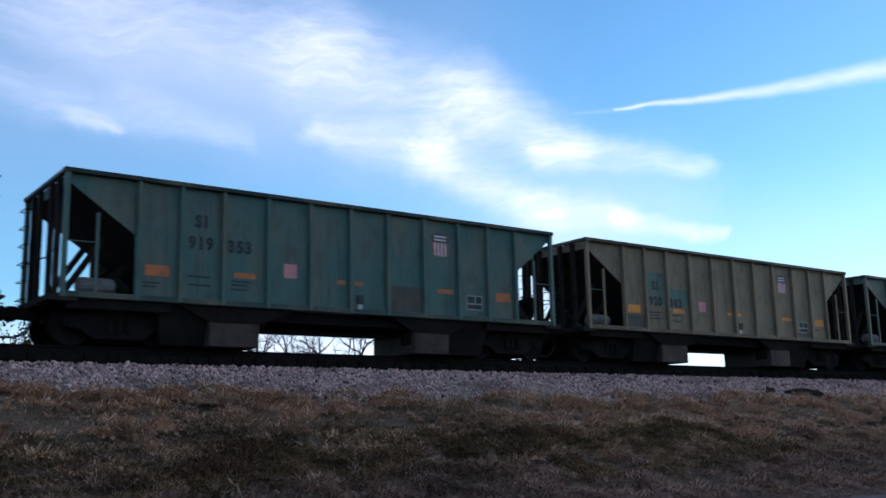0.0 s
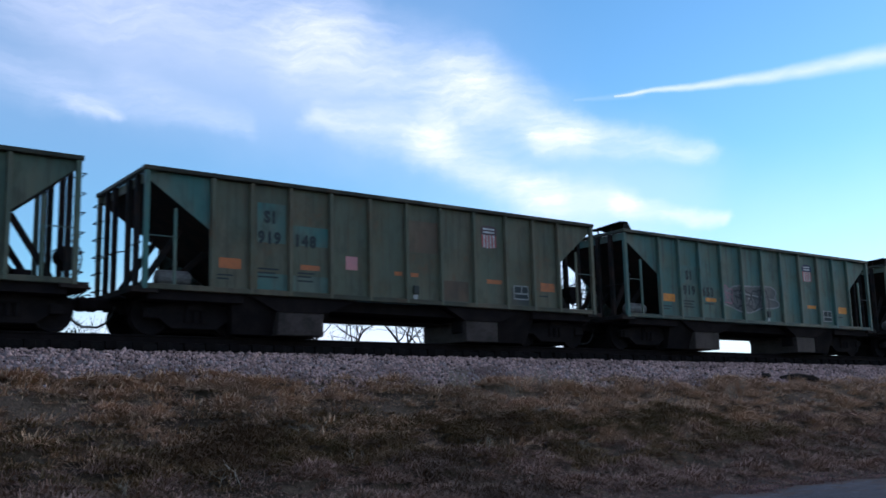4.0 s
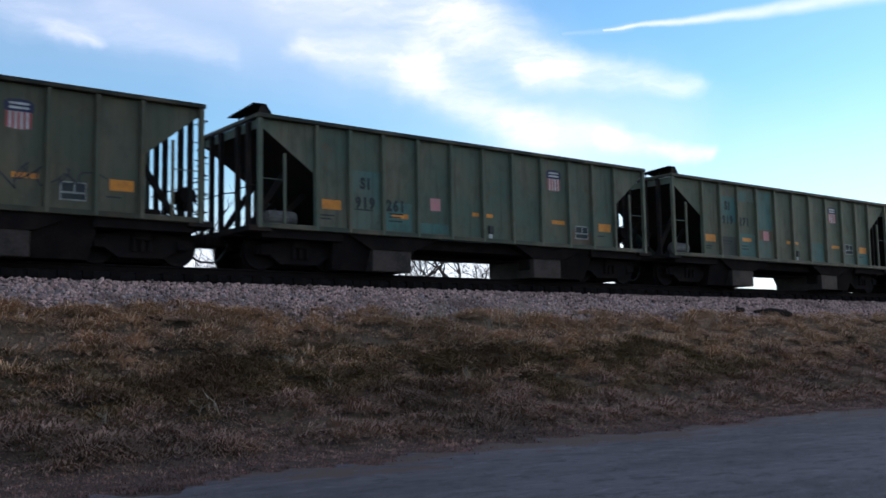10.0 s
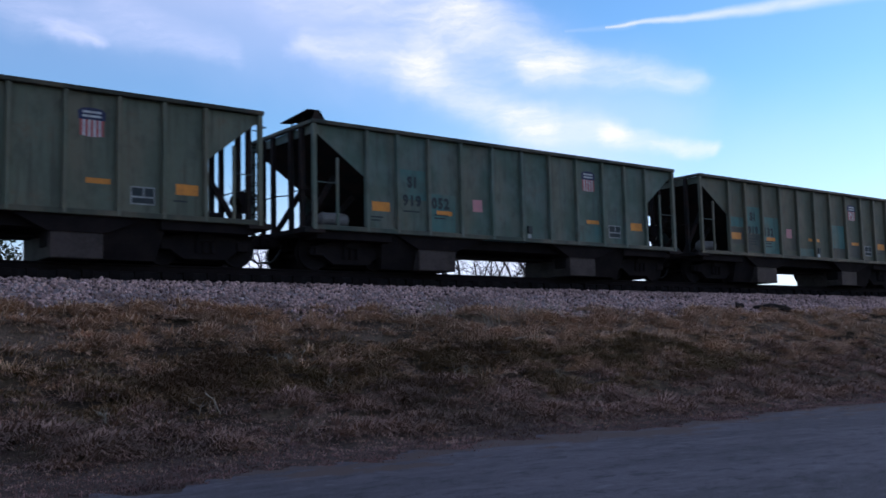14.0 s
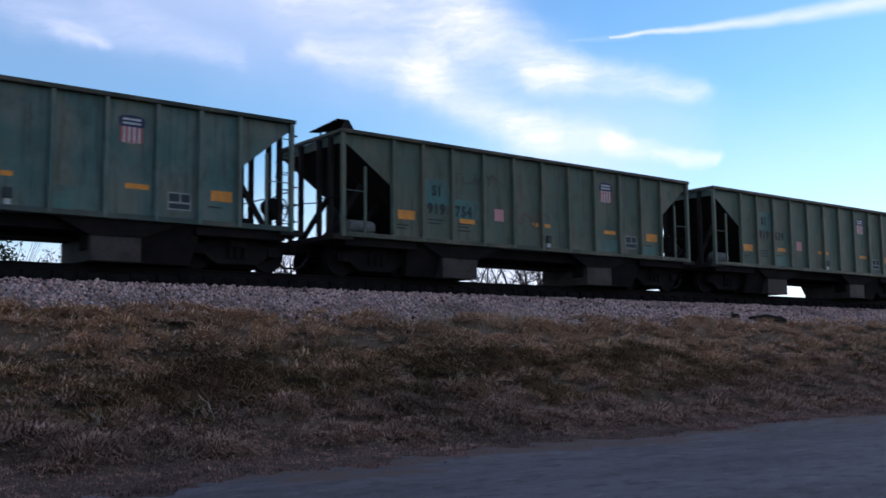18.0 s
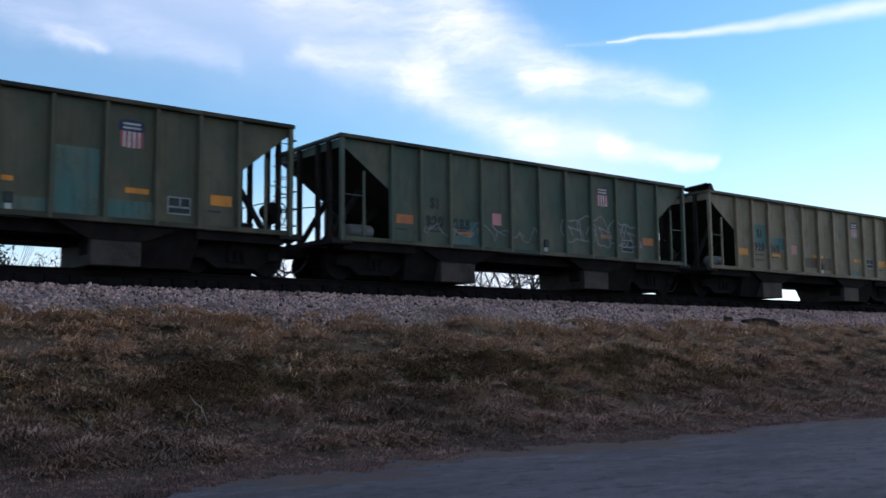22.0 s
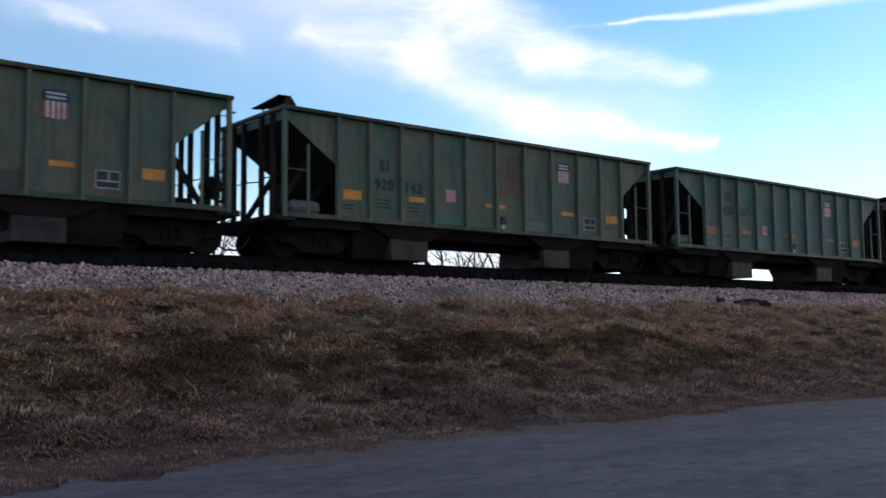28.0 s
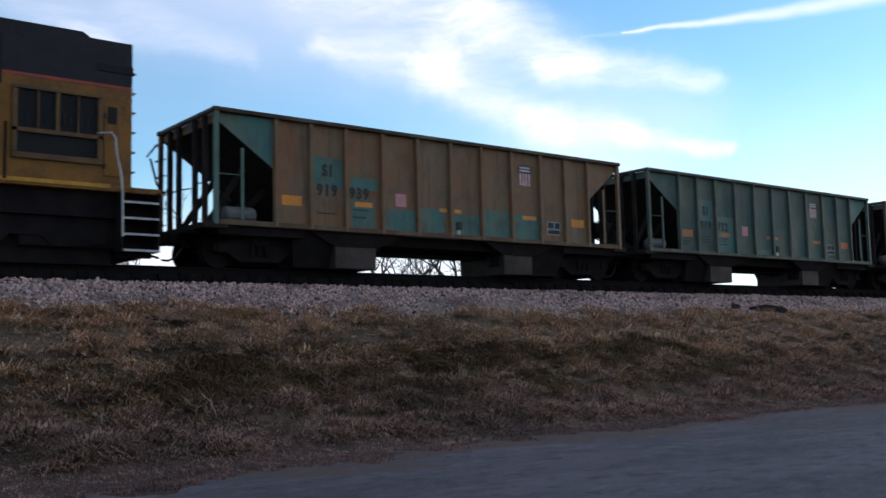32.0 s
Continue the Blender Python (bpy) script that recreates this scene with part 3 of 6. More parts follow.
    # end sheets and the slopes below them; bay shade is in the slopes' colour
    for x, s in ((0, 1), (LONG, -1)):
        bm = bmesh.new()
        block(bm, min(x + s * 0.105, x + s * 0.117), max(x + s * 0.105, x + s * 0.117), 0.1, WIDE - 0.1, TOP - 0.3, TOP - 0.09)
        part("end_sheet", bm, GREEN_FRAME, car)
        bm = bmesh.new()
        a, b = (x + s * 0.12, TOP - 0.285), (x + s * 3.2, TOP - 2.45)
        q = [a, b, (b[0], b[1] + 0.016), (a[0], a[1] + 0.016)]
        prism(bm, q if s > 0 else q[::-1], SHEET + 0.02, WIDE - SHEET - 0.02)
        part("slope_sheet", bm, END_GRIME_SHADE, car)
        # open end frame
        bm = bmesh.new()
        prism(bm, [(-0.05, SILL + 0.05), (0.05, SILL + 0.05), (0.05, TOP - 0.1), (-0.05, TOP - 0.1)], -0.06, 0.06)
        ep = part("end_post", bm, END_GRIME_SHADE, car)
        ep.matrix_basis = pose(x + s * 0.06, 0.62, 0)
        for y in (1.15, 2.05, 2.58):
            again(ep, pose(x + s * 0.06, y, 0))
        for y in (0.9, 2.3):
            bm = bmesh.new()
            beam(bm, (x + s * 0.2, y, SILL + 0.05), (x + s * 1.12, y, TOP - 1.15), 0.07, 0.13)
            part("diagonal_brace", bm, END_GRIME_SHADE, car)
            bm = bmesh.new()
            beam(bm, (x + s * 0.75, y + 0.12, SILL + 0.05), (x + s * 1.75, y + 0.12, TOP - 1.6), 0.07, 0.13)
            part("diagonal_brace", bm, END_GRIME_SHADE, car)
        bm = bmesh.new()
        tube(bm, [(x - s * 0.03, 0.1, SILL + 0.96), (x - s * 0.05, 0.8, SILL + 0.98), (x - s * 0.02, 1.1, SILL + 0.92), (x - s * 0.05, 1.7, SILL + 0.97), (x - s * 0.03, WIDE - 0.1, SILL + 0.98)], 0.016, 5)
        part("end_rail", bm, END_GRIME_SHADE, car)
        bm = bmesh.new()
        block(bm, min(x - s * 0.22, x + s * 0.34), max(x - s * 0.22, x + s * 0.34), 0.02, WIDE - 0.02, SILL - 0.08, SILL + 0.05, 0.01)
        part("end_sill", bm, END_GRIME_SHADE, car)
        # coupler, hose and uncoupling lever
        bm = bmesh.new()
        block(bm, min(x - s * 0.42, x + s * 0.4), max(x - s * 0.42, x + s * 0.4), 1.5, 1.7, 0.56, 0.78, 0.03)
        block(bm, min(x - s * 0.66, x - s * 0.4), max(x - s * 0.66, x - s * 0.4), 1.44, 1.74, 0.52, 0.82, 0.06)
        part("coupler", bm, STEEL_BLACK, car)
        bm = bmesh.new()
        tube(bm, [(x - s * 0.12, 1.32, 0.62), (x - s * 0.2, 1.3, 0.42), (x - s * 0.34, 1.29, 0.24), (x - s * 0.5, 1.29, 0.16), (x - s * 0.66, 1.29, 0.17)], 0.028, 6)
        part("air_hose", bm, RUBBER, car)
        bm = bmesh.new()
        tube(bm, [(x - s * 0.3, 0.15, 0.68), (x - s * 0.33, 0.5, 0.74), (x - s * 0.33, 1.2, 0.74), (x - s * 0.45, 1.45, 0.84)], 0.014, 5)
        part("uncoupling_lever", bm, STEEL_BLACK, car)
        # ladder on the corner, rungs standing off the end
        yl = (0.06, 0.5) if s < 0 else (WIDE - 0.5, WIDE - 0.06)
        for k in range(6):
            bm = bmesh.new()
            z = SILL + 0.25 + k * 0.4
            xo = x - s * 0.1
            tube(bm, [(x + s * 0.02, yl[0], z), (xo, yl[0], z), (xo, yl[1], z), (x + s * 0.02, yl[1], z)], 0.013, 5)
            part("rung", bm, STEEL_BLACK, car)
        bm = bmesh.new()
        z = SILL + 1.12
        tube(bm, [(x + s * 0.08, 0.03, z), (x + s * 0.69, 0.03, z)], 0.014, 5)
        part("grab_iron", bm, GREEN_FRAME, car)
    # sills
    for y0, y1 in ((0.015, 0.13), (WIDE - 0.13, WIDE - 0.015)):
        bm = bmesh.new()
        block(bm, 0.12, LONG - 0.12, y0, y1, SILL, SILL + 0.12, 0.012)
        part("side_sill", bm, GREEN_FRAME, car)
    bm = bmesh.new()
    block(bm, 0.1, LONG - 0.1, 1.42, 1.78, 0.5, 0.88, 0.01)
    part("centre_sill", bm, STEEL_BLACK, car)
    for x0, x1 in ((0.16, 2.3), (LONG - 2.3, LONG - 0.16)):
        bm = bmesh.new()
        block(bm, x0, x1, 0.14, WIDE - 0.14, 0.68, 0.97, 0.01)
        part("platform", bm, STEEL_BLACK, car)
        # one solid near-black block fills the space between the wheels
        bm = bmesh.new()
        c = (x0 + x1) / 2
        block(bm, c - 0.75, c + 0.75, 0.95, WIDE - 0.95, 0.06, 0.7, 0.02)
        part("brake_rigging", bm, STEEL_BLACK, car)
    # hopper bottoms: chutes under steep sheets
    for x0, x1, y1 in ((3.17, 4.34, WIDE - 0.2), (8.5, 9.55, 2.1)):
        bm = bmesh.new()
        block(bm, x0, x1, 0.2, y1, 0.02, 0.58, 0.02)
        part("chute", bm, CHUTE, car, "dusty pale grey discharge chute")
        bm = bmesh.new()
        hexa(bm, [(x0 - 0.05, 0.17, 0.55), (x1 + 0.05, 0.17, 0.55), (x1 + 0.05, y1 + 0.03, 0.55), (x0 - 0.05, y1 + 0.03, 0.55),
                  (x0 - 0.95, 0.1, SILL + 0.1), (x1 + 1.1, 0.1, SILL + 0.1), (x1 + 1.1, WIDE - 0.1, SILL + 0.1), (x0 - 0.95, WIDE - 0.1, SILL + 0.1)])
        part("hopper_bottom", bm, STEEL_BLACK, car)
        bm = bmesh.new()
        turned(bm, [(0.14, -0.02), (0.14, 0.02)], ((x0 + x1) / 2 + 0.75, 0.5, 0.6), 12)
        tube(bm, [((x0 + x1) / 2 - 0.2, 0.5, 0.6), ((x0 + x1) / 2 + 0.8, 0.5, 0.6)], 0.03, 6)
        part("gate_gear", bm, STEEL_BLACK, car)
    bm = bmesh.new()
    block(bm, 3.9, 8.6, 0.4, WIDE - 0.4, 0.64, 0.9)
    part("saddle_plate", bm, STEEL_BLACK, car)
    bm = bmesh.new()
    tube(bm, [(0.3, 0.95, 0.55), (4.1, 0.95, 0.5), (6.3, 0.95, 0.485), (8.4, 0.95, 0.5), (12.7, 0.95, 0.55)], 0.03, 6)
    part("train_pipe", bm, STEEL_BLACK, car)
    bm = bmesh.new()
    turned(bm, [(0.05, -0.45), (0.2, -0.4), (0.2, 0.4), (0.05, 0.45)], (8.78, 1.2, 0.45), 14)
    part("air_reservoir", bm, STEEL_BLACK, car)
    bm = bmesh.new()
    block(bm, 8.46, 8.8, 0.35, 0.8, 0.25, 0.66, 0.03)
    part("brake_cylinder", bm, STEEL_BLACK, car)
    # reservoir on the rear platform, valve boxes on both
    bm = bmesh.new()
    turned_x(bm, ((0.06, 0.42), (0.16, 0.46), (0.18, 0.52), (0.18, 1.12), (0.16, 1.18), (0.06, 1.22)), (0.5, SILL + 0.3), 14)
    part("air_tank", bm, TANK, car, "pale grey air tank")
    bm = bmesh.new()
    block(bm, LONG - 1.1, LONG - 0.75, 0.5, 0.8, SILL, SILL + 0.3, 0.02)
    part("valve_box", bm, STEEL_BLACK, car)
    # solid near-black wedges fill the space between trucks and chutes
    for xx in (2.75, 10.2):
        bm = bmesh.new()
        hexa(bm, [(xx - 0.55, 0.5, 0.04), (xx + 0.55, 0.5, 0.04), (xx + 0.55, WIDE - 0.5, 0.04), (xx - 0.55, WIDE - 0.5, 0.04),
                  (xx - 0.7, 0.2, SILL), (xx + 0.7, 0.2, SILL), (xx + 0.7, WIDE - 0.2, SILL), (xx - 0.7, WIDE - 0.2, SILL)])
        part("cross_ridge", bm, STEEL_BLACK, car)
    # brake wheel, its gear and chain on the front end
    bm = bmesh.new()
    c = Vector((LONG + 0.3, 1.15, SILL + 0.66))
    ring = [c + Vector((0, math.cos(a), math.sin(a))) * 0.27 for a in (2 * math.pi * k / 16 for k in range(17))]
    tube(bm, [c + Vector((0.03, 0, 0)), c - Vector((0.2, 0, 0))], 0.03, 8)
    wheel = part("brake_wheel", bm, STEEL_BLACK, car, "black spoked hand-brake wheel")
    bm = bmesh.new()
    tube(bm, ring, 0.018, 5)
    part("rim", bm, STEEL_BLACK, wheel)
    for k in range(5):
        a = 2 * math.pi * k / 5
        bm = bmesh.new()
        tube(bm, [c, c + Vector((-0.04, math.cos(a) * 0.13, math.sin(a) * 0.13)), c + Vector((0, math.cos(a), math.sin(a))) * 0.27], 0.012, 4)
        part("spoke", bm, STEEL_BLACK, wheel)
    bm = bmesh.new()
    hexa(bm, [(LONG - 0.08, 0.98, SILL + 0.42), (LONG + 0.14, 0.98, SILL + 0.42), (LONG + 0.14, 1.32, SILL + 0.42), (LONG - 0.08, 1.32, SILL + 0.42),
              (LONG - 0.08, 0.9, SILL + 0.72), (LONG + 0.17, 0.9, SILL + 0.72), (LONG + 0.17, 1.4, SILL + 0.72), (LONG - 0.08, 1.4, SILL + 0.72)])
    turned(bm, [(0.19, -0.24), (0.19, 0.24)], (LONG + 0.03, 1.15, SILL + 0.72), 12)
    part("brake_gear_box", bm, STEEL_BLACK, wheel)
    bm = bmesh.new()
    tube(bm, [(LONG + 0.04, 1.15 + 0.02 * (k % 2), SILL + 0.45 - 0.06 * k) for k in range(13)], 0.02, 5)
    part("brake_chain", bm, STEEL_BLACK, wheel)
    bm = bmesh.new()
    block(bm, LONG - 0.1, LONG + 0.42, 0.55, 1.45, SILL - 0.02, SILL + 0.03, 0.008)
    for y in (0.6, 1.4):
        beam(bm, (LONG + 0.4, y, SILL), (LONG + 0.02, y, SILL - 0.28), 0.03, 0.03)
    part("brake_step", bm, END_GRIME_SHADE, car)
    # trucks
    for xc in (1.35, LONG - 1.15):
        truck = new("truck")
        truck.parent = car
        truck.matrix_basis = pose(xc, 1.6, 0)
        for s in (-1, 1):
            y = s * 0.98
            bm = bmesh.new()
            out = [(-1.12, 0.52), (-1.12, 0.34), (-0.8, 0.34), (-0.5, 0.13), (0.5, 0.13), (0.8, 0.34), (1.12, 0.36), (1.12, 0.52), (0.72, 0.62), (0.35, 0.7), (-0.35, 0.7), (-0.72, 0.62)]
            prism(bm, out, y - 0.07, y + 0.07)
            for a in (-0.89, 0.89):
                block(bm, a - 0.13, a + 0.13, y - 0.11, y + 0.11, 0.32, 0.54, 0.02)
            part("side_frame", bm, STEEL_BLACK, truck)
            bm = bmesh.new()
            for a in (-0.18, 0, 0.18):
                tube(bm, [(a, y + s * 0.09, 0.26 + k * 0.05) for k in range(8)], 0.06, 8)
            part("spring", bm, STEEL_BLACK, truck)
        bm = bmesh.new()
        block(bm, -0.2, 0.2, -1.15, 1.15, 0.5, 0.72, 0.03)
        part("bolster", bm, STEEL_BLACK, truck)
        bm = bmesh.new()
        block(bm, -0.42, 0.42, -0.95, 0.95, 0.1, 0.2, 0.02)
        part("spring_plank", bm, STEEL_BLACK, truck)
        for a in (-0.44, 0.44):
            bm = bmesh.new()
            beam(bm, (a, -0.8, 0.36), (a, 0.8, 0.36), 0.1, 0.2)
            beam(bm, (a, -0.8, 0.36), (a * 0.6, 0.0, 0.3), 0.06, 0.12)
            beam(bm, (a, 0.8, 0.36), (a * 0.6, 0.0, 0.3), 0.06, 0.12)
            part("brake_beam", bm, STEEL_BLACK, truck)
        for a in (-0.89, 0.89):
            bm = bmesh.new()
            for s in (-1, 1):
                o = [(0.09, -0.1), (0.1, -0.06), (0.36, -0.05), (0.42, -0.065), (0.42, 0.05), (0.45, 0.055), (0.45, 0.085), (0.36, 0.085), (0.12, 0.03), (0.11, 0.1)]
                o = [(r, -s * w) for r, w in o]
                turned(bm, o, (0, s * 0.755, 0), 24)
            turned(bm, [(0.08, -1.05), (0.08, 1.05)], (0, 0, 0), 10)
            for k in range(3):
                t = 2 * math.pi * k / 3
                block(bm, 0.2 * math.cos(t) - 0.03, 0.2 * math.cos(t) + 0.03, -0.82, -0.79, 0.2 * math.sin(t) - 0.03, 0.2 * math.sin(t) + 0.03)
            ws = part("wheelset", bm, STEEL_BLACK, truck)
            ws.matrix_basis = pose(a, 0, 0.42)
    return car


def stencils():
    """One mesh for every character of the car marks, in the built-in font."""
    made = {}
    for ch in "SI0123456789":
        cu = bpy.data.curves.new("stencil", "FONT")
        cu.body, cu.size, cu.extrude, cu.offset, cu.resolution_u = ch, 0.23 * 1.38, 0.0015, 0.017, 3
        tmp = bpy.data.objects.new("stencil", cu)
        scene.collection.objects.link(tmp)
        me = bpy.data.meshes.new_from_object(tmp.evaluated_get(bpy.context.evaluated_depsgraph_get()))
        bpy.data.objects.remove(tmp)
        me.materials.clear()
        me.materials.append(BLACK)
        made[ch] = me
    return made


GLYPHS = stencils()


def logo(car, faded):
    """Shield: blue head with two light bars, red and white stripes below."""
    x0, x1, z1, z0 = 9.02, 9.5, TOP - 0.43, TOP - 1.0
    y = SHEET - 0.006
    sh = bmesh.new()
    zm = z1 - 0.22
    prism(sh, [(x0 - 0.03, zm), (x1 + 0.03, zm), (x1 + 0.04, z1 - 0.05), (x1 - 0.04, z1 + 0.01), ((x0 + x1) / 2, z1 + 0.03), (x0 + 0.04, z1 + 0.01), (x0 - 0.04, z1 - 0.05)], y, y + 0.004)
    shield = part("shield", sh, SHIELD_FADED if faded else SHIELD_BLUE, car, "blue-headed shield with red and white stripes")
    for k in range(2):
        bm = bmesh.new()
        block(bm, x0 + 0.05, x1 - 0.05, y - 0.004, y - 0.001, zm + 0.05 + 0.085 * k, zm + 0.095 + 0.085 * k)
        part("light_bar", bm, WHITE, shield)
    n = 9
    for m, par in ((SHIELD_RED, 0), (WHITE, 1)):
        bm = bmesh.new()
        for k in range(n):
            if k % 2 == par:
                a, b = x0 + (x1 - x0) * k / n, x0 + (x1 - x0) * (k + 1) / n
                u = abs((a + b) / 2 - (x0 + x1) / 2) / (x1 - x0)
                block(bm, a, b, y, y + 0.004, z0 + 0.12 * u * u, zm - 0.002)
        part("stripes", bm, m, shield)


def plate(car, name, x0, x1, z0, z1, m, y=None, label=""):
    """A painted or stuck-on patch on the side sheet; z counts down from the top of the car."""
    bm = bmesh.new()
    yy = SHEET - 0.004 if y is None else y
    block(bm, x0, x1, yy, yy + 0.0035, TOP - z1, TOP - z0)
    return part(name, bm, m, car, label)


def letters(car, text, x, z, size, m, wide=1.0):
    """Stencilled writing, its lower left corner at x and z (down from the top)."""
    for k, ch in enumerate(text):
        ob = new("letter" if ch.isalpha() else "digit", GLYPHS[ch])
        ob.parent = car
        ob.matrix_basis = pose(x + k * size * 0.86 * wide, SHEET - 0.009, TOP - z, 90, 0, 0) @ Matrix.Diagonal((size / 0.23 * wide, size / 0.23 * 1.15, 1, 1))


def data_box(car, x0=9.98, z0=2.04):
    """White-framed black board with a few illegible lines."""
    b = plate(car, "data_board", x0, x0 + 0.52, z0, z0 + 0.38, BOARD)
    for i, (a0, a1, b0, b1) in enumerate(((0.03, 0.26, 0.03, 0.2), (0.3, 0.49, 0.03, 0.2), (0.03, 0.49, 0.24, 0.35))):
        bm = bmesh.new()
        block(bm, x0 + a0, x0 + a1, SHEET - 0.008, SHEET - 0.0045, TOP - z0 - b1, TOP - z0 - b0)
        part("board_field", bm, BLACK, b)


def flap(car):
    """Bent cover plate raised on stays over the rear end."""
    bm = bmesh.new()
    c = []
    for dz in (0.0, 0.022):
        c += [(-0.12, 0.02, TOP + 0.19 + dz), (0.2, 0.02, TOP + 0.2 + dz), (0.2, 1.3, TOP + 0.13 + dz), (-0.12, 1.35, TOP + 0.11 + dz)]
    hexa(bm, c)
    c = []
    for dx in (0.0, 0.02):
        c += [(0.185 + dx, 0.02, TOP + 0.215), (0.34 + dx, 0.03, TOP + 0.002), (0.34 + dx, 0.9, TOP + 0.002), (0.185 + dx, 1.2, TOP + 0.15)]
    hexa(bm, c)
    cover = part("cover_plate", bm, END_GRIME_SHADE, car, "bent dark steel cover plate")
    bm = bmesh.new()
    hexa(bm, [(0.0, 0.03, TOP), (0.3, 0.03, TOP), (0.3, 0.05, TOP), (0.0, 0.05, TOP), (0.08, 0.03, TOP + 0.19), (0.18, 0.03, TOP + 0.19), (0.18, 0.05, TOP + 0.19), (0.08, 0.05, TOP + 0.19)])
    part("gusset", bm, END_GRIME_SHADE, cover)
    for y in (0.55, 1.1):
        bm = bmesh.new()
        beam(bm, (0.06, y, TOP - 0.02), (0.06, y, TOP + 0.16), 0.025, 0.04)
        part("stay", bm, END_GRIME_SHADE, cover)


MOVERS = []             # what the train carries along: object, x behind the first car's rear corner, y, z


def rides(ob, x, y=SIDE_Y, z=RAIL_Z):
    MOVERS.append((ob, x, y, z))
    ob.matrix_basis = pose(5.33 + x, y, z)
    return ob


def ribbon(bm, pts, w, y):
    """One sprayed line: a thin strip of width w along points in x and z."""
    rows = []
    for i, (x, z) in enumerate(pts):
        a, c = pts[max(i - 1, 0)], pts[min(i + 1, len(pts) - 1)]
        d = Vector((c[0] - a[0], c[1] - a[1]))
        d = d.normalized() if d.length > 1e-6 else Vector((1, 0))
        nx, nz = -d.y * w / 2, d.x * w / 2
        rows.append([bm.verts.new(p) for p in ((x + nx, y, z + nz), (x - nx, y, z - nz), (x - nx, y + 0.0012, z - nz), (x + nx, y + 0.0012, z + nz))])
    for p, q in zip(rows, rows[1:]):
        for k in range(4):
            bm.faces.new((p[k], p[(k + 1) % 4], q[(k + 1) % 4], q[k]))


def scrawl(car, x0, x1, z0, z1, fills, line, seed, thick=0.035, jag=False, spike=0.0, step=0.62):
    """Sprayed loops and blobs between x0..x1 and z0..z1 (down from the top); no letters."""
    rr = random.Random(seed)
    n = max(1, round((x1 - x0) / step))
    art = None
    y = SHEET - 0.0085
    for k in range(n):
        cx, cz = x0 + (k + 0.5) * (x1 - x0) / n, TOP - (z0 + z1) / 2 + rr.uniform(-0.06, 0.06)
        rx, rz = (x1 - x0) / n * rr.uniform(0.52, 0.66), (z1 - z0) / 2 * rr.uniform(0.75, 1.05)
        m = 28
        ph, tilt = rr.uniform(0, 6), rr.uniform(-0.35, 0.35)
        loop = []
        for a in (2 * math.pi * i / m for i in range(m)):
            s, c = math.sin(a), math.cos(a)
            # squarish body with a notch or two, or long prongs
            r = (abs(s) ** 3 + abs(c) ** 3) ** (-1 / 3) * (1 - 0.2 * max(0, math.sin(2 * a + ph)) ** 2 + 0.1 * math.sin(5 * a + ph))
            r *= 1 - spike * (0.5 + 0.5 * math.sin(6 * a + ph))
            px, pz = rx * c * r, rz * s * r
            loop.append((cx + px + tilt * pz, cz + pz))
        if fills:
            bm = bmesh.new()
            yy = y + 0.001 * (k % 3)
            prism(bm, loop, yy + 0.001, yy + 0.0018)
            ob = part("spray_fill", bm, fills[k % len(fills)], art or car)
            art = art or ob
        path = loop + loop[:1]
        if jag:
            path, q = [], Vector((cx - rx, cz + rz * rr.uniform(-0.6, 0.6)))
            for i in range(5):
                e = Vector((cx + rx * (0.5 * i - 1 + rr.uniform(-0.5, 0.7)), cz + rz * rr.uniform(0.3, 1) * (1 if i % 2 else -1)))
                bow = Vector((rr.uniform(-0.12, 0.12), rr.uniform(-0.1, 0.1)))
                for u in (0.0, 0.25, 0.5, 0.75):
                    p = q.lerp(e, u) + bow * (4 * u * (1 - u))
                    path.append((p.x, p.y))
                q = e
        else:
            # the line ends inside the shape with a loose stroke
            f = rr.choice((-1, 1))
            path += [(cx + f * rx * 0.45, cz + rz * 0.35), (cx + f * rx * 0.1, cz + rz * 0.1), (cx - f * rx * 0.1, cz - rz * 0.45)]
        bm = bmesh.new()
        ribbon(bm, path, thick, y - 0.003 - 0.0004 * (k % 3))
        ob = part("spray_line", bm, line, art or car)
        art = art or ob


SPRAY_RED = worn("sprayed_red", (0.3, 0.07, 0.06), (0.2, 0.07, 0.06), 0.6, 0, 4.0)
SPRAY_PINK = worn("sprayed_pink", (0.27, 0.1, 0.14), (0.2, 0.09, 0.12), 0.6, 0, 4.0)
SPRAY_PALE = worn("sprayed_pale", (0.33, 0.31, 0.33), (0.24, 0.22, 0.24), 0.6, 0, 4.0)
SPRAY_DIM = worn("sprayed_faded", (0.2, 0.195, 0.2), (0.12, 0.12, 0.115), 0.6, 0, 4.0)
SPRAY_BLACK = worn("sprayed_black", (0.025, 0.025, 0.03), (0.04, 0.04, 0.045), 0.6, 0, 4.0)
SPRAY_BLUE = worn("sprayed_blue", (0.05, 0.1, 0.22), (0.06, 0.1, 0.16), 0.6, 0, 4.0)
SPRAY_SMOKE = worn("sprayed_smoke", (0.06, 0.062, 0.062), (0.1, 0.09, 0.09), 0.6, 0, 3.0)
SPRAY_GREY = worn("sprayed_grey", (0.16, 0.13, 0.14), (0.1, 0.09, 0.1), 0.6, 0, 4.0)
MAROON = worn("sprayed_maroon", (0.2, 0.035, 0.06), (0.11, 0.03, 0.05), 0.6, 0, 4.0)

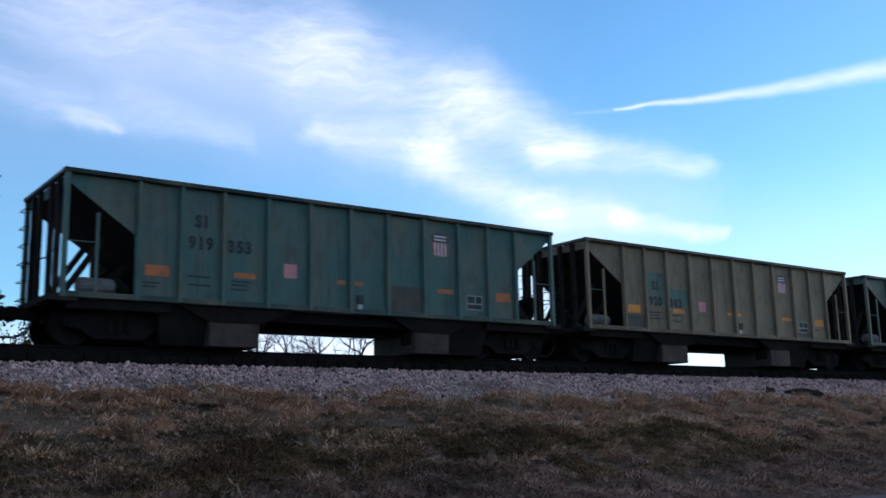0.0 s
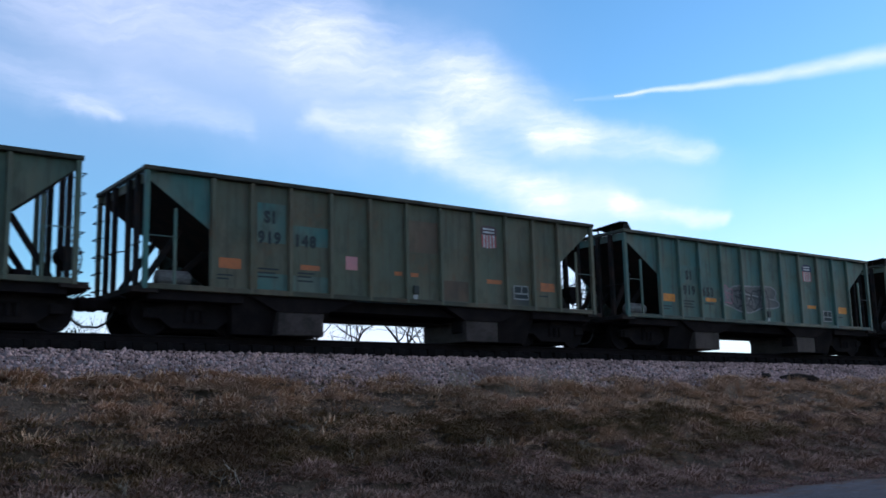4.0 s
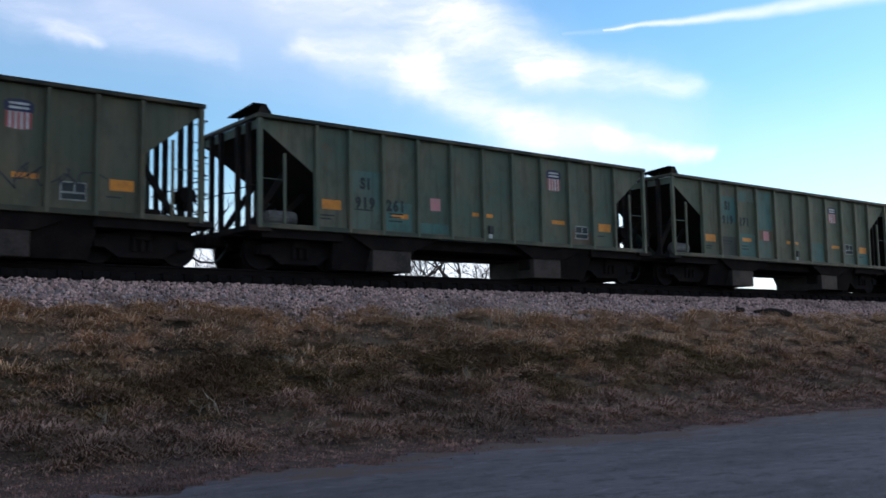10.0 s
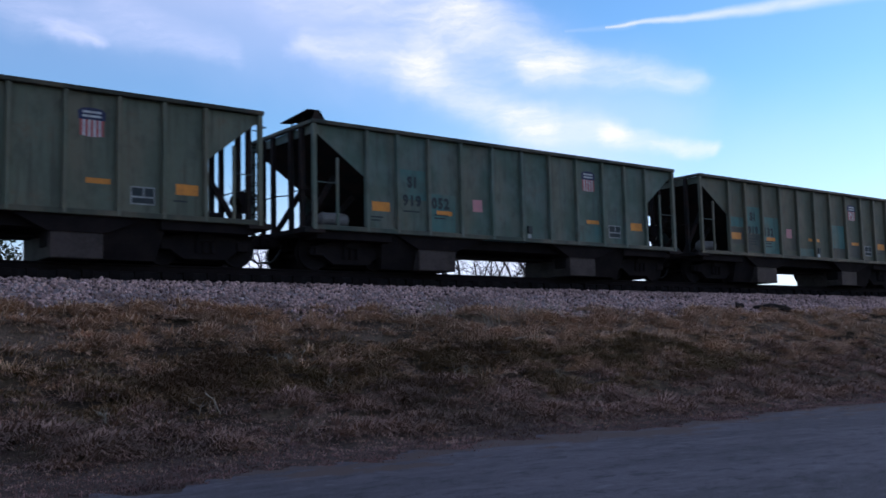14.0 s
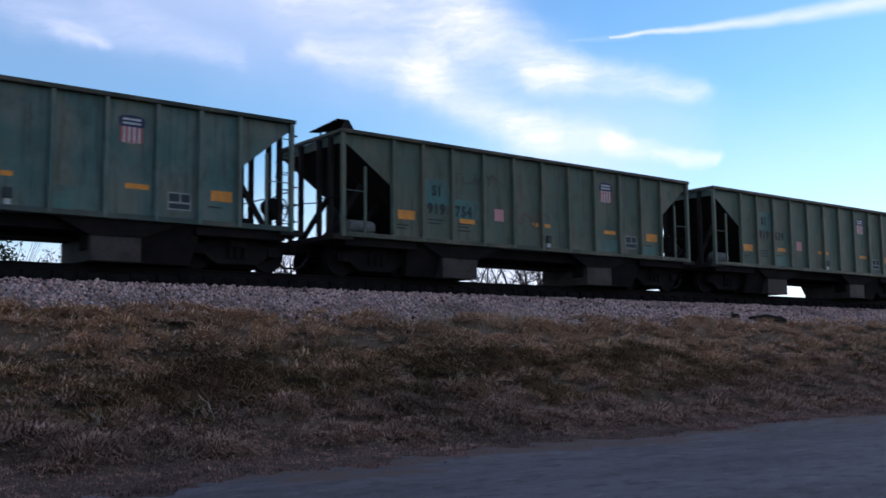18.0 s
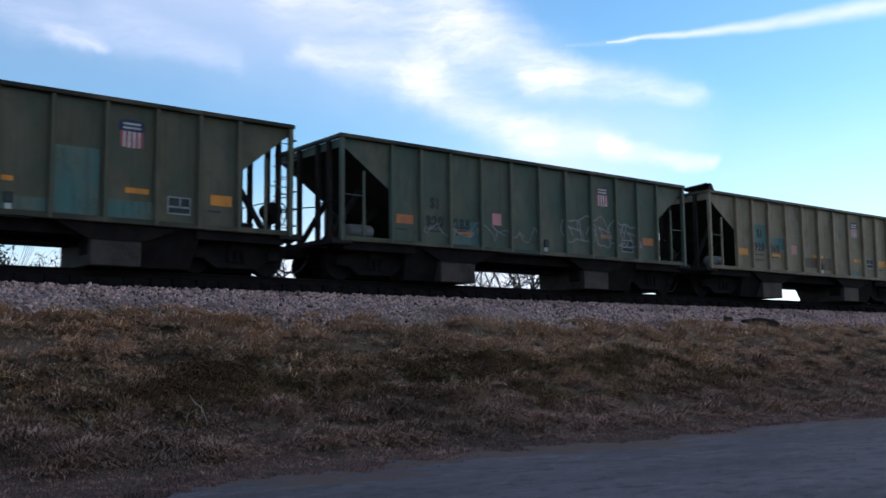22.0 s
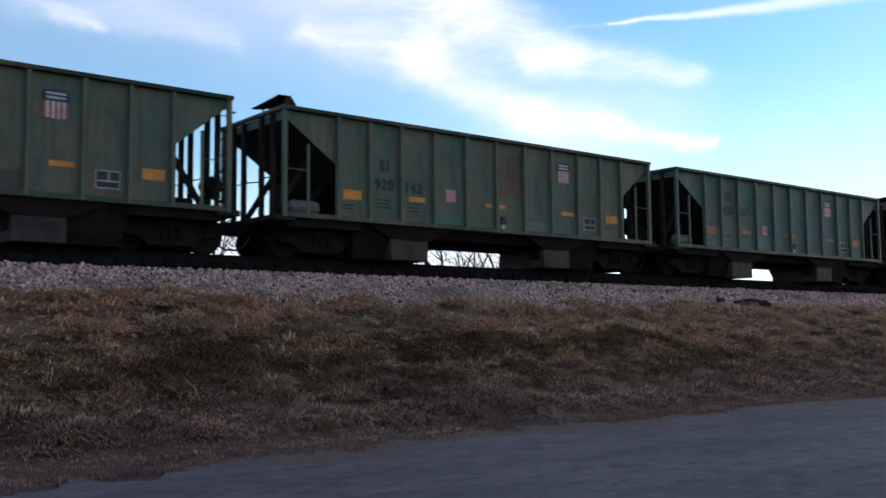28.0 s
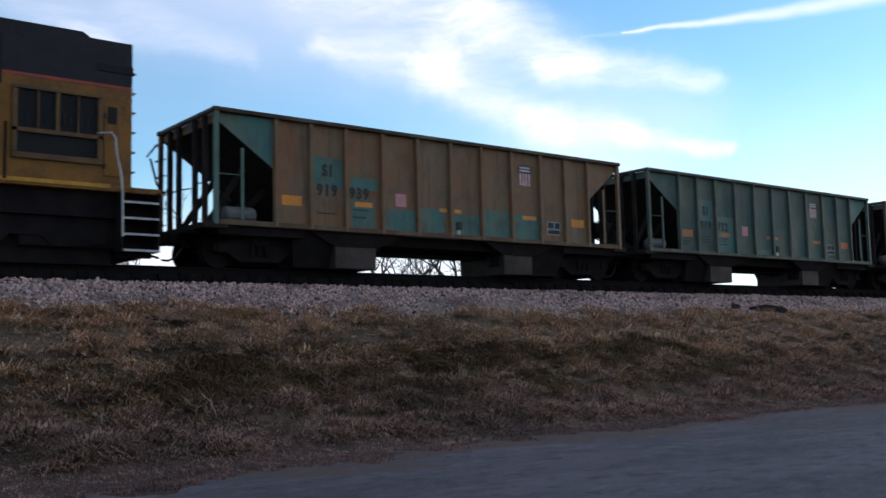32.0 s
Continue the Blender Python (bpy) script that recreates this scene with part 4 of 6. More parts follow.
# number in the train, paint, second shade, rust, mark halves, orange kind, cover plate, words for the label
CARS = (
    (-2, TEAL, GREEN, 0.3, "", "", 1, 0, 0.7, "", "faded teal green"),
    (-1, TAN, (0.22, 0.18, 0.125), 0.35, "920", "883", 0, 0, 0.95, "1T.8-1.75 2T1.25-1.75 0D2.1-2.46 8D2.3-2.46", "tan weathered"),
    (0, TEAL, (0.09, 0.155, 0.135), 0.2, "919", "353", 1, 0, 0.56, "6D1.85-2.46", "faded teal"),
    (1, GREEN, OLIVE, 0.5, "920", "221", 0, 1, 0.56, "0D1.75-2.2 9T2.2-2.46", "olive green, black-scrawled"),
    (2, OLIVE, (0.15, 0.16, 0.105), 0.45, "919", "492", 0, 1, 0.95, "1T.85-2.46 2T1.5-2.1 4T2.05-2.46 6T2.1-2.46 7T2-2.46", "olive green, red-scrawled"),
    (3, TEAL, GREEN, 0.25, "919", "653", 0, 1, 0.95, "1T.9-1.45", "teal, graffiti-sprayed"),
    (4, OLIVE, (0.12, 0.115, 0.075), 0.75, "919", "148", 1, 0, 0.58, "LT 1T.5-1.4 2T.95-1.4 1T2.1-2.46 2T2.1-2.46 6B1.95-2.46 5B.5-1.3 8D2.0-2.46", "brown-stained olive"),
    (5, GREEN, (0.12, 0.16, 0.115), 0.4, "", "", 1, 0, 0.7, "6T2.1-2.46", "faded green"),
    (6, TEAL, OLIVE, 0.35, "919", "207", 0, 0, 0.82, "LT 2T1.6-2.46 5T2-2.46 6T1.9-2.46 7T1.8-2.46", "teal, white-scrawled"),
    (7, GREEN, OLIVE, 0.35, "919", "080", 0, 1, 1.12, "2T1.35-2.46 1T2.1-2.46", "green, heaped with stone"),
    (8, OLIVE, GREEN, 0.4, "920", "130", 0, 1, 0.92, "1T.8-1.3 2T1.2-1.6 4T1.9-2.35 3T2.1-2.46", "olive green"),
    (9, OLIVE, (0.13, 0.15, 0.1), 0.4, "919", "271", 0, 1, 0.58, "1T.5-1.35 1D1.85-2.46 2T.25-.6 2T1.7-2.46 3T.2-1.5 3B1.55-1.85 3T1.9-2.46 6T1.8-2.46 8T2.2-2.46 9T2.0-2.46", "olive green, teal-patched"),
    (10, OLIVE, GREEN, 0.5, "919", "261", 0, 1, 1.12, "1T1.05-2.46 2T1.75-2.46 3T2.2-2.46 8B2.1-2.46", "streaked olive green"),
    (11, OLIVE, (0.15, 0.14, 0.09), 0.35, "919", "556", 0, 0, 0.72, "LT 1T.6-1.6 2T1.0-1.45 2T1.85-2.46 3T2.2-2.46 5T2.1-2.46", "olive green, teal-cornered"),
    (12, TAN, (0.2, 0.145, 0.085), 0.6, "920", "080", 0, 1, 1.1, "1T.85-2.46 2T1.4-2.46 7T1.6-2.2", "tan, graffiti-covered"),
    (13, OLIVE, (0.145, 0.145, 0.1), 0.4, "919", "132", 0, 0, 1.0, "0T1.3-1.62 0D1.66-2.2 1T.9-1.8 1D1.85-2.4 2T1.2-2.46 3D1.75-2.3 4T2.2-2.46 6T1.25-2.1 6D2.1-2.46 7D1.85-2.4 9D1.6-2.2", "olive green, teal-patched"),
    (14, GREEN, PALE, 0.3, "919", "052", 0, 1, 1.02, "1T.95-1.7 2T1.5-2.46 7T2.0-2.46", "grey green"),
    (15, OLIVE, (0.15, 0.165, 0.12), 0.4, "919", "270", 0, 0, 0.7, "1T.6-1.35 2T.95-1.35", "scratched olive green"),
    (16, GREEN, OLIVE, 0.55, "920", "184", 1, 0, 0.56, "0B.3-2.0 1T.35-2.46 2T.8-2.46 3T1.9-2.46 5T2.0-2.46 6T1.7-2.46", "green, white-sprayed"),
    (17, GREEN, OLIVE, 0.35, "919", "639", 0, 0, 0.72, "1T.65-1.3 2T2.1-2.46", "dull green"),
    (18, OLIVE, GREEN, 0.4, "919", "754", 0, 1, 1.0, "1T.95-1.6 2T1.4-1.9 7T2.1-2.46 9T2.2-2.46", "olive green, brown-scrawled"),
    (19, PALE, TEAL, 0.25, "919", "006", 0, 0, 1.08, "1T1.0-2.46 2T1.5-2.46 3T1.85-2.46 6T2.0-2.46 4T1.8-2.46", "pale teal, heaped with stone"),
    (20, (0.19, 0.15, 0.095), OLIVE, 0.65, "919", "587", 1, 0, 0.95, "LW 1T.85-2.46 2T1.35-2.46 3T1.75-2.46 5T2.2-2.46 6T1.9-2.46 7T2.1-2.46", "brown-weathered olive"),
    (21, TAN, (0.27, 0.225, 0.16), 0.35, "920", "060", 0, 1, 1.02, "RT 1T.95-1.75 2T1.35-1.75 5B1.9-2.35 7T2.3-2.46 4B1.95-2.3", "pale tan"),
    (22, GREEN, OLIVE, 0.35, "920", "088", 1, 0, 1.22, "2T1.85-2.46 4D2.2-2.3", "green, bubble-sprayed"),
    (23, (0.155, 0.145, 0.09), OLIVE, 0.5, "919", "660", 0, 1, 1.0, "LT 1T.95-1.5 2T1.55-2.3 3T1.3-2.46 4D1.9-2.3 5T2.2-2.46 6T1.1-2.46 7T2.1-2.46", "olive brown, teal-patched"),
    (24, PALE, (0.12, 0.165, 0.14), 0.2, "919", "839", 0, 1, 0.85, "6T2.15-2.46", "pale green, maroon-sprayed"),
    (25, OLIVE, (0.145, 0.13, 0.08), 0.5, "919", "713", 0, 1, 0.92, "1T.8-1.35 4T2.0-2.3 5T1.9-2.1 2T1.8-2.1 8D1.95-2.46", "olive brown"),
    (26, OLIVE, GREEN, 0.45, "919", "298", 0, 1, 0.95, "1T.9-2.46 2T1.6-2.3", "dark olive green"),
    (27, TEAL, GREEN, 0.3, "920", "207", 1, 0, 0.5, "0T1.9-2.46 3T2.0-2.46 9T2.0-2.46", "teal green, much stickered"),
    (28, GREEN, OLIVE, 0.5, "920", "142", 0, 1, 0.9, "5B.4-1.6 3T2.25-2.46 6T2.2-2.46", "green"),
    (29, GREEN, (0.13, 0.14, 0.1), 0.4, "919", "052", 0, 1, 0.82, "1B2.0-2.46 2T2.0-2.3 3D2.0-2.3 4T1.8-2.46 6D2.1-2.46 8B1.9-2.46", "dull green"),
    (30, (0.145, 0.11, 0.068), OLIVE, 0.65, "919", "090", 1, 0, 1.05, "1T.95-1.75 2T1.7-2.46 3T2.2-2.46 5T2.15-2.46 6T2.25-2.46 7T1.95-2.46 9T2.0-2.46", "brown-weathered olive"),
    (31, TEAL, PALE, 0.25, "919", "752", 1, 0, 0.92, "1T.8-1.5 2T1.3-2.46 4T2.3-2.46 RT", "faded teal"),
    (32, RUSTY, (0.22, 0.145, 0.09), 0.6, "919", "939", 0, 0, 0.92, "LT 1T.85-1.55 2T1.25-1.55 2T1.8-2.46 3T1.95-2.46 4T1.85-2.46 5T1.95-2.46 6T1.75-2.46 7T1.8-2.46", "rust-brown, teal-patched"),
)
PATCH = {"T": TEAL_PATCH, "D": DARK_PATCH, "B": BROWN_PATCH, "W": PALE_PATCH}


# how far below the top the data board sits, where it is not at its usual height
BOARD_Z = {1: 1.73, 2: 2.05, 3: 1.98, 8: 2.06, 9: 1.74, 21: 1.76, 30: 2.04}
TAG_Z = {8: 1.83, 20: 1.24, 30: 1.65, 27: 1.62}
# cars with no angle iron in their end bays
PLAIN_BAYS = (1, 8)
# how light or dark the paint of single cars has become
TONE = {3: 1.15, 7: 0.82, 8: 0.8, 11: 0.76, 12: 1.02, 13: 0.78, 20: 0.8, 22: 0.8, 23: 0.72, 25: 0.78, 27: 0.88, 30: 0.62, 31: 0.7}


def dress(car, row):
    """Paint, marks, stickers and patches of one car."""
    n, base, second, rust, na, nb, faded, cover, zs, patches, words = row
    rr = random.Random(100 + n)
    k = 0.73 * TONE.get(n, 1.0)
    base, second = (tuple(max(0.01, k * (1.1 * c - 0.0333 * sum(p))) for c in p) for p in (base, second))
    paint = side_paint("car_paint", base, second, rust, 0.5 + 0.3 * rr.random())
    frame_paint = side_paint("car_frame_paint", tuple(1.0 * c + 0.004 for c in base), tuple(0.95 * c + 0.004 for c in second), rust, 0.4)
    # sills at under half, chords at about a fifth of the car's colours
    sill_darkened = side_paint("sill_darkened", tuple(0.48 * c for c in base), tuple(0.42 * c for c in second), rust, 0.8)
    chord_dark = side_paint("chord_darkened", tuple(0.22 * c for c in base), tuple(0.19 * c for c in second), rust, 0.6)
    for ob in car.children:
        kind = ob.name.split(".")[0]
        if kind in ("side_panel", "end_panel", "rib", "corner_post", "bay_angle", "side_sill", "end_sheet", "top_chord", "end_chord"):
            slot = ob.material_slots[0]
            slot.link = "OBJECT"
            slot.material = chord_dark if kind in ("top_chord", "end_chord") else sill_darkened if kind == "side_sill" else frame_paint if kind in ("rib", "corner_post", "bay_angle") else paint
    ends = [o for o in car.children if o.name.split(".")[0] == "end_panel"]
    posts = [o for o in car.children if o.name.split(".")[0] == "corner_post"]
    angles = [o for o in car.children if o.name.split(".")[0] == "bay_angle"]
    for k, word in enumerate(patches.split()):
        if word[0] in "LR":
            side = "LR".index(word[0])
            for ob in (ends[side], posts[side], angles[side]):
                ob.material_slots[0].material = PATCH[word[1]]
            continue
        z0, z1 = (float(v) for v in word[2:].split("-"))
        x, bay = RIBS[int(word[0])], RIBS[int(word[0]) + 1] - RIBS[int(word[0])]
        a, b = (0.054, 0.054) if rr.random() < 0.6 else (rr.uniform(0.054, 0.2), rr.uniform(0.054, 0.25))
        plate(car, "paint_patch", x + a, x + bay - b, z0, z1, PATCH[word[1]], SHEET - 0.0022 - 0.0002 * (k % 5))
    if n in PLAIN_BAYS:
        for ob in angles:
            bpy.data.objects.remove(ob)
    tagged(car, words + " open-top steel hopper car on the rails", "hopper car", "hopper cars of the train")
    logo(car, faded or row[1] in (TAN, RUSTY))
    data_box(car, 10.06, BOARD_Z.get(n, 1.93))
    sq = RED_ORANGE if faded else ORANGE
    plate(car, "reflector", 1.7, 2.22, 1.82, 2.05, sq)
    low = max(1.84, zs + 0.9)
    plate(car, "reflector", 3.68, 4.18, low, low + 0.12, sq)
    plate(car, "reflector", 9.15, 9.65, 1.83, 1.94, sq)
    plate(car, "reflector", 11.04, 11.54, 1.81, 2.04, sq)
    if rr.random() < 0.8:
        for x in (6.26, 6.74):
            plate(car, "reflector", x, x + 0.22, 1.82, 1.92, sq)
    zt = TAG_Z.get(n, 1.55)
    plate(car, "tag", 4.88, 5.2, zt, zt + 0.32, PINK)
    tag = plate(car, "tag", 6.82, 6.94, 2.36, 2.47, WHITE)
    bm = bmesh.new()
    block(bm, 6.8, 6.96, SHEET - 0.05, SHEET - 0.003, TOP - 2.34, TOP - 2.14, 0.008)
    part("tag_holder", bm, BLACK, tag)
    if na:
        letters(car, "SI", 2.76, zs + 0.36, 0.23, BLACK)
        letters(car, na, 2.62, zs + 0.83, 0.23, BLACK)
        if nb:
            letters(car, nb, 3.52, zs + 0.84, 0.23, BLACK)
    # rows of small illegible data
    for x, z, w in ((1.66, 2.18, 0.36), (1.66, 2.26, 0.28), (2.62, 1.98, 0.5), (2.62, 2.07, 0.42), (2.62, 2.16, 0.5), (3.6, 2.02, 0.44), (3.6, 2.1, 0.36), (3.6, 2.2, 0.4), (10.98, 2.16, 0.3)):
        if rr.random() < 0.75:
            plate(car, "small_print", x, x + w, z, z + 0.035, BLACK, SHEET - 0.0062)
    if cover:
        flap(car)


cars = {}
first = hopper_car()
for row in CARS:
    cars[row[0]] = first if row[0] == CARS[0][0] else copy_thing(first, Matrix())
for row in CARS:
    dress(cars[row[0]], row)
    rides(cars[row[0]], -row[0] * PITCH)

for i, (a, b) in enumerate(((2.6, 3.35), (3.5, 4.3), (5.7, 6.5), (6.7, 7.3), (7.8, 8.6), (8.9, 9.6), (10.0, 10.5))):
    scrawl(cars[1], a, b, 1.62 + 0.03 * (i % 3), 1.98, None, SPRAY_BLACK, 40 + i, 0.06, True, step=0.24)
scrawl(cars[2], 4.5, 7.4, 1.5, 2.0, None, SPRAY_RED, 2, 0.06, True, step=0.45)
scrawl(cars[2], 8.0, 10.6, 1.55, 2.0, None, SPRAY_GREY, 12, 0.03)
scrawl(cars[3], 4.75, 7.2, 1.2, 2.25, [SPRAY_SMOKE], SPRAY_DIM, 3, 0.05, step=2.4)
scrawl(cars[3], 5.0, 6.9, 1.4, 2.1, None, SPRAY_BLACK, 31, 0.06, step=0.5)
scrawl(cars[3], 4.5, 5.0, 1.3, 2.0, [SPRAY_GREY], SPRAY_PINK, 32, 0.03, step=0.5)
scrawl(cars[6], 7.0, 9.9, 1.5, 2.2, None, SPRAY_PALE, 4, 0.04)
scrawl(cars[7], 1.5, 2.3, 1.5, 1.8, None, SPRAY_BLACK, 14, 0.03, True)
scrawl(cars[7], 5.6, 7.6, 1.3, 2.2, None, SPRAY_DIM, 15, 0.025, True)
scrawl(cars[11], 8.7, 10.8, 1.5, 2.2, None, SPRAY_BLACK, 16, 0.03, True)
scrawl(cars[12], 1.5, 2.3, 1.4, 2.2, None, SPRAY_BLACK, 17, 0.03, True)
scrawl(cars[12], 4.6, 9.9, 1.2, 2.35, [SPRAY_SMOKE, BROWN_PATCH, SPRAY_GREY], SPRAY_BLACK, 5, 0.075)
scrawl(cars[12], 4.8, 9.7, 1.3, 2.2, None, SPRAY_DIM, 25, 0.035, True, step=0.9)
scrawl(cars[16], 4.5, 9.0, 1.45, 2.3, [SPRAY_DIM], SPRAY_GREY, 6, 0.03)
scrawl(cars[18], 3.6, 5.0, 0.5, 1.1, None, DARK_PATCH, 7, 0.05, True)
scrawl(cars[18], 5.6, 6.8, 1.5, 2.0, None, BROWN_PATCH, 19, 0.05, True)
scrawl(cars[22], 2.7, 6.8, 1.8, 2.3, None, SPRAY_DIM, 18, 0.025, True, step=0.8)
scrawl(cars[22], 7.6, 10.8, 1.35, 2.2, None, SPRAY_DIM, 8, 0.045)
scrawl(cars[24], 6.35, 9.35, 1.15, 2.15, [MAROON], SPRAY_BLACK, 9, 0.045, spike=0.2, step=0.5)
scrawl(cars[24], 6.4, 9.3, 1.25, 2.1, None, SPRAY_PINK, 29, 0.025, True, step=0.5)
scrawl(cars[27], 4.6, 9.4, 1.4, 2.0, None, SPRAY_BLUE, 20, 0.03, True)
scrawl(cars[27], 1.6, 2.4, 1.5, 2.1, None, SPRAY_RED, 21, 0.06, True)


def gravel(x, x0, x1, h):
    xs, ys = np.linspace(x0, x1, 44), np.linspace(0.15, WIDE - 0.15, 18)
    verts = []
    for yy in ys:
        for xx in xs:
            u, w = (xx - x0) / (x1 - x0), (yy - 0.15) / (WIDE - 0.3)
            zz = TOP - 0.3 + (h + 0.3) * (math.sin(math.pi * u) ** 0.8) * (math.sin(math.pi * w) ** 0.7)
            verts.append((float(xx), float(yy), zz + 0.035 * noise.noise((xx * 5, yy * 5, h))))
    w = len(xs)
    faces = [(j * w + i, j * w + i + 1, (j + 1) * w + i + 1, (j + 1) * w + i) for j in range(len(ys) - 1) for i in range(w - 1)]
    ob = new("gravel_heap", mesh_of("gravel_heap", verts, faces, GRAVEL_LOAD))
    tagged(ob, "heaped grey crushed stone filling a hopper car", "gravel", kind="stuff")
    return rides(ob, x)


gravel(-7 * PITCH, 7.2, 12.4, 0.62)
gravel(-19 * PITCH, 1.0, 7.5, 0.68)


# ---- the locomotive at the rear ----
LOCO_YELLOW = worn("locomotive_yellow", (0.196, 0.0792, 0.0098), (0.0978, 0.0418, 0.0098), 0.5, 0, 1.2)
LOCO_GREY = worn("locomotive_grey", (0.0088, 0.0088, 0.011), (0.016, 0.0152, 0.017), 0.6, 0, 1.5)
LOCO_FRAME = worn("grimy_yellow_frame", (0.12, 0.062, 0.022), (0.065, 0.037, 0.019), 0.6, 0, 2.0)
LOCO_BRIGHT = worn("bright_yellow", (0.45, 0.22, 0.02), (0.3, 0.14, 0.02), 0.5, 0, 2.0)
LOCO_RED = worn("red_stripe", (0.3, 0.05, 0.03), (0.2, 0.05, 0.04), 0.6, 0, 3)
SCREEN = worn("dark_screen", (0.0025, 0.0025, 0.0025), (0.006, 0.0055, 0.005), 0.6, 0, 8)
STEP_EDGE = worn("pale_step_edge", (0.4, 0.4, 0.4), (0.25, 0.25, 0.25), 0.6, 0, 6)


def locomotive():
    """Its front coupler end is at x = 0 and it reaches back along -x."""
    lo = thing("locomotive", "yellow and grey diesel locomotive pushing at the rear of the train", "locomotive")
    H, W0 = 4.6, 0.25
    zf = 1.55
    e = -0.48
    bm = bmesh.new()
    prism(bm, [(-21.5, zf), (e, zf), (e, H - 0.95), (-21.5, H - 0.95)], W0, WIDE - W0)
    part("hood", bm, LOCO_YELLOW, lo)
    bm = bmesh.new()
    prism(bm, [(-21.5, H - 0.945), (e + 0.001, H - 0.945), (e + 0.001, H), (-1.35, H), (-1.5, H + 0.1), (-3.1, H + 0.1), (-21.5, H + 0.1)], W0 - 0.004, WIDE - W0 + 0.004)
    part("radiator_housing", bm, LOCO_GREY, lo)
    bm = bmesh.new()
    block(bm, -21.5, e + 0.006, W0 - 0.008, W0 - 0.001, H - 0.99, H - 0.93)
    part("red_stripe", bm, LOCO_RED, lo)
    bm = bmesh.new()
    block(bm, -21.5, e + 0.05, W0 - 0.1, WIDE - W0 + 0.1, zf - 0.12, zf, 0.01)
    part("yellow_sill", bm, LOCO_YELLOW, lo)
    # intakes: two openings over a low slot, in a raised frame; a near-black plate paints their shaded depth
    x0, x1, z0, z1 = -2.76, -1.2, 2.08, 3.34
    zs = z0 + 0.4
    frame_bars = [(x0 - 0.1, x1 + 0.1, z0 - 0.12, z0), (x0 - 0.1, x1 + 0.1, zs, zs + 0.09), (x0 - 0.1, x1 + 0.1, z1, z1 + 0.08),
                  (x0 - 0.1, x0, z0, z1), (x1, x1 + 0.1, z0, z1)]
    bm = bmesh.new()
    block(bm, x0, x1, W0 - 0.006, W0 + 0.02, z0, z1)
    sc = part("intake_screen", bm, SCREEN, lo)
    for a, c, d, f in frame_bars:
        bm = bmesh.new()
        block(bm, a, c, W0 - 0.07, W0 - 0.004, d, f, 0.01)
        part("screen_frame", bm, LOCO_FRAME, sc)
    for f, r in ((0.25, 0.012), (0.49, 0.035), (0.75, 0.012)):
        xx = x0 + f * (x1 - x0)
        bm = bmesh.new()
        block(bm, xx - r, xx + r, W0 - 0.06, W0 - 0.006, zs + 0.09, z1)
        part("mullion", bm, LOCO_FRAME, sc)
    for k in range(13):
        bm = bmesh.new()
        xx = x0 + 0.06 + k * 0.118
        block(bm, xx, xx + 0.03, W0 - 0.03, W0 - 0.007, zs + 0.22, zs + 0.52 - 0.05 * (k % 3))
        part("baffle", bm, LOCO_GREY, sc)
    # bright edge of the walkway, dark brackets and doors with hinges
    bm = bmesh.new()
    block(bm, -21.5, -0.95, W0 - 0.12, W0 - 0.102, zf - 0.06, zf + 0.02)
    part("walkway_edge", bm, LOCO_BRIGHT, lo, "bright yellow walkway edge")
    for a, c, d, f in ((-1.06, -0.74, 1.75, 3.25), (-3.62, -3.06, 1.75, 3.4), (-4.3, -3.68, 1.75, 3.4), (-5.0, -4.36, 1.75, 3.4)):
        bm = bmesh.new()
        block(bm, a, c, W0 - 0.02, W0 - 0.002, d, f, 0.008)
        door = part("hood_door", bm, LOCO_YELLOW, lo)
        for zz in (d + 0.2, f - 0.25):
            bm = bmesh.new()
            block(bm, a - 0.02, a + 0.03, W0 - 0.035, W0 - 0.019, zz - 0.05, zz + 0.05)
            part("hinge", bm, LOCO_GREY, door)
    bm = bmesh.new()
    block(bm, -1.0, -0.8, W0 - 0.03, W0 - 0.021, 2.85, 3.2)
    part("door_window", bm, SCREEN, lo)
    for xx in (-3.02, -2.98 - 2.4):
        bm = bmesh.new()
        tube(bm, [(xx, 0.0, zf - 0.05), (xx, 0.0, zf + 1.05)], 0.03, 6)
        part("stanchion", bm, STEEL_BLACK, lo)
    bm = bmesh.new()
    block(bm, -1.2, -0.46, W0 - 0.02, W0 - 0.006, H - 0.66, H - 0.5, 0.005)
    part("vent", bm, SCREEN, lo)
    bm = bmesh.new()
    block(bm, -6.5, -3.05, W0 - 0.02, W0 - 0.006, H - 1.2, H - 0.2, 0.01)
    part("radiator_grille", bm, SCREEN, lo)
    # added black sheet in place of the shadow under the locomotive
    bm = bmesh.new()
    block(bm, -21, -0.76, 0.65, 0.67, -0.04, zf - 0.14)
    part("skirt", bm, STEEL_BLACK, lo)
    # end platform, steps, ladder rungs and handrails
    bm = bmesh.new()
    block(bm, e, 0.1, 0.05, WIDE - 0.05, zf - 0.14, zf - 0.02, 0.01)
    part("end_platform", bm, LOCO_YELLOW, lo)
    bm = bmesh.new()
    block(bm, -21.5, -0.1, 0.35, WIDE - 0.35, 0.9, zf - 0.12)
    part("underframe", bm, STEEL_BLACK, lo)
    for k in range(4):
        bm = bmesh.new()
        zz = 0.24 + k * 0.33
        block(bm, -0.72, 0.02, 0.0, 0.4, zz - 0.03, zz, 0.005)
        st = part("step", bm, STEEL_BLACK, lo)
        bm = bmesh.new()
        block(bm, -0.72, 0.02, -0.012, -0.002, zz - 0.035, zz + 0.01)
        part("step_edge", bm, STEP_EDGE, st, "pale worn step edge")
    for xx in (-0.74, 0.03):
        bm = bmesh.new()
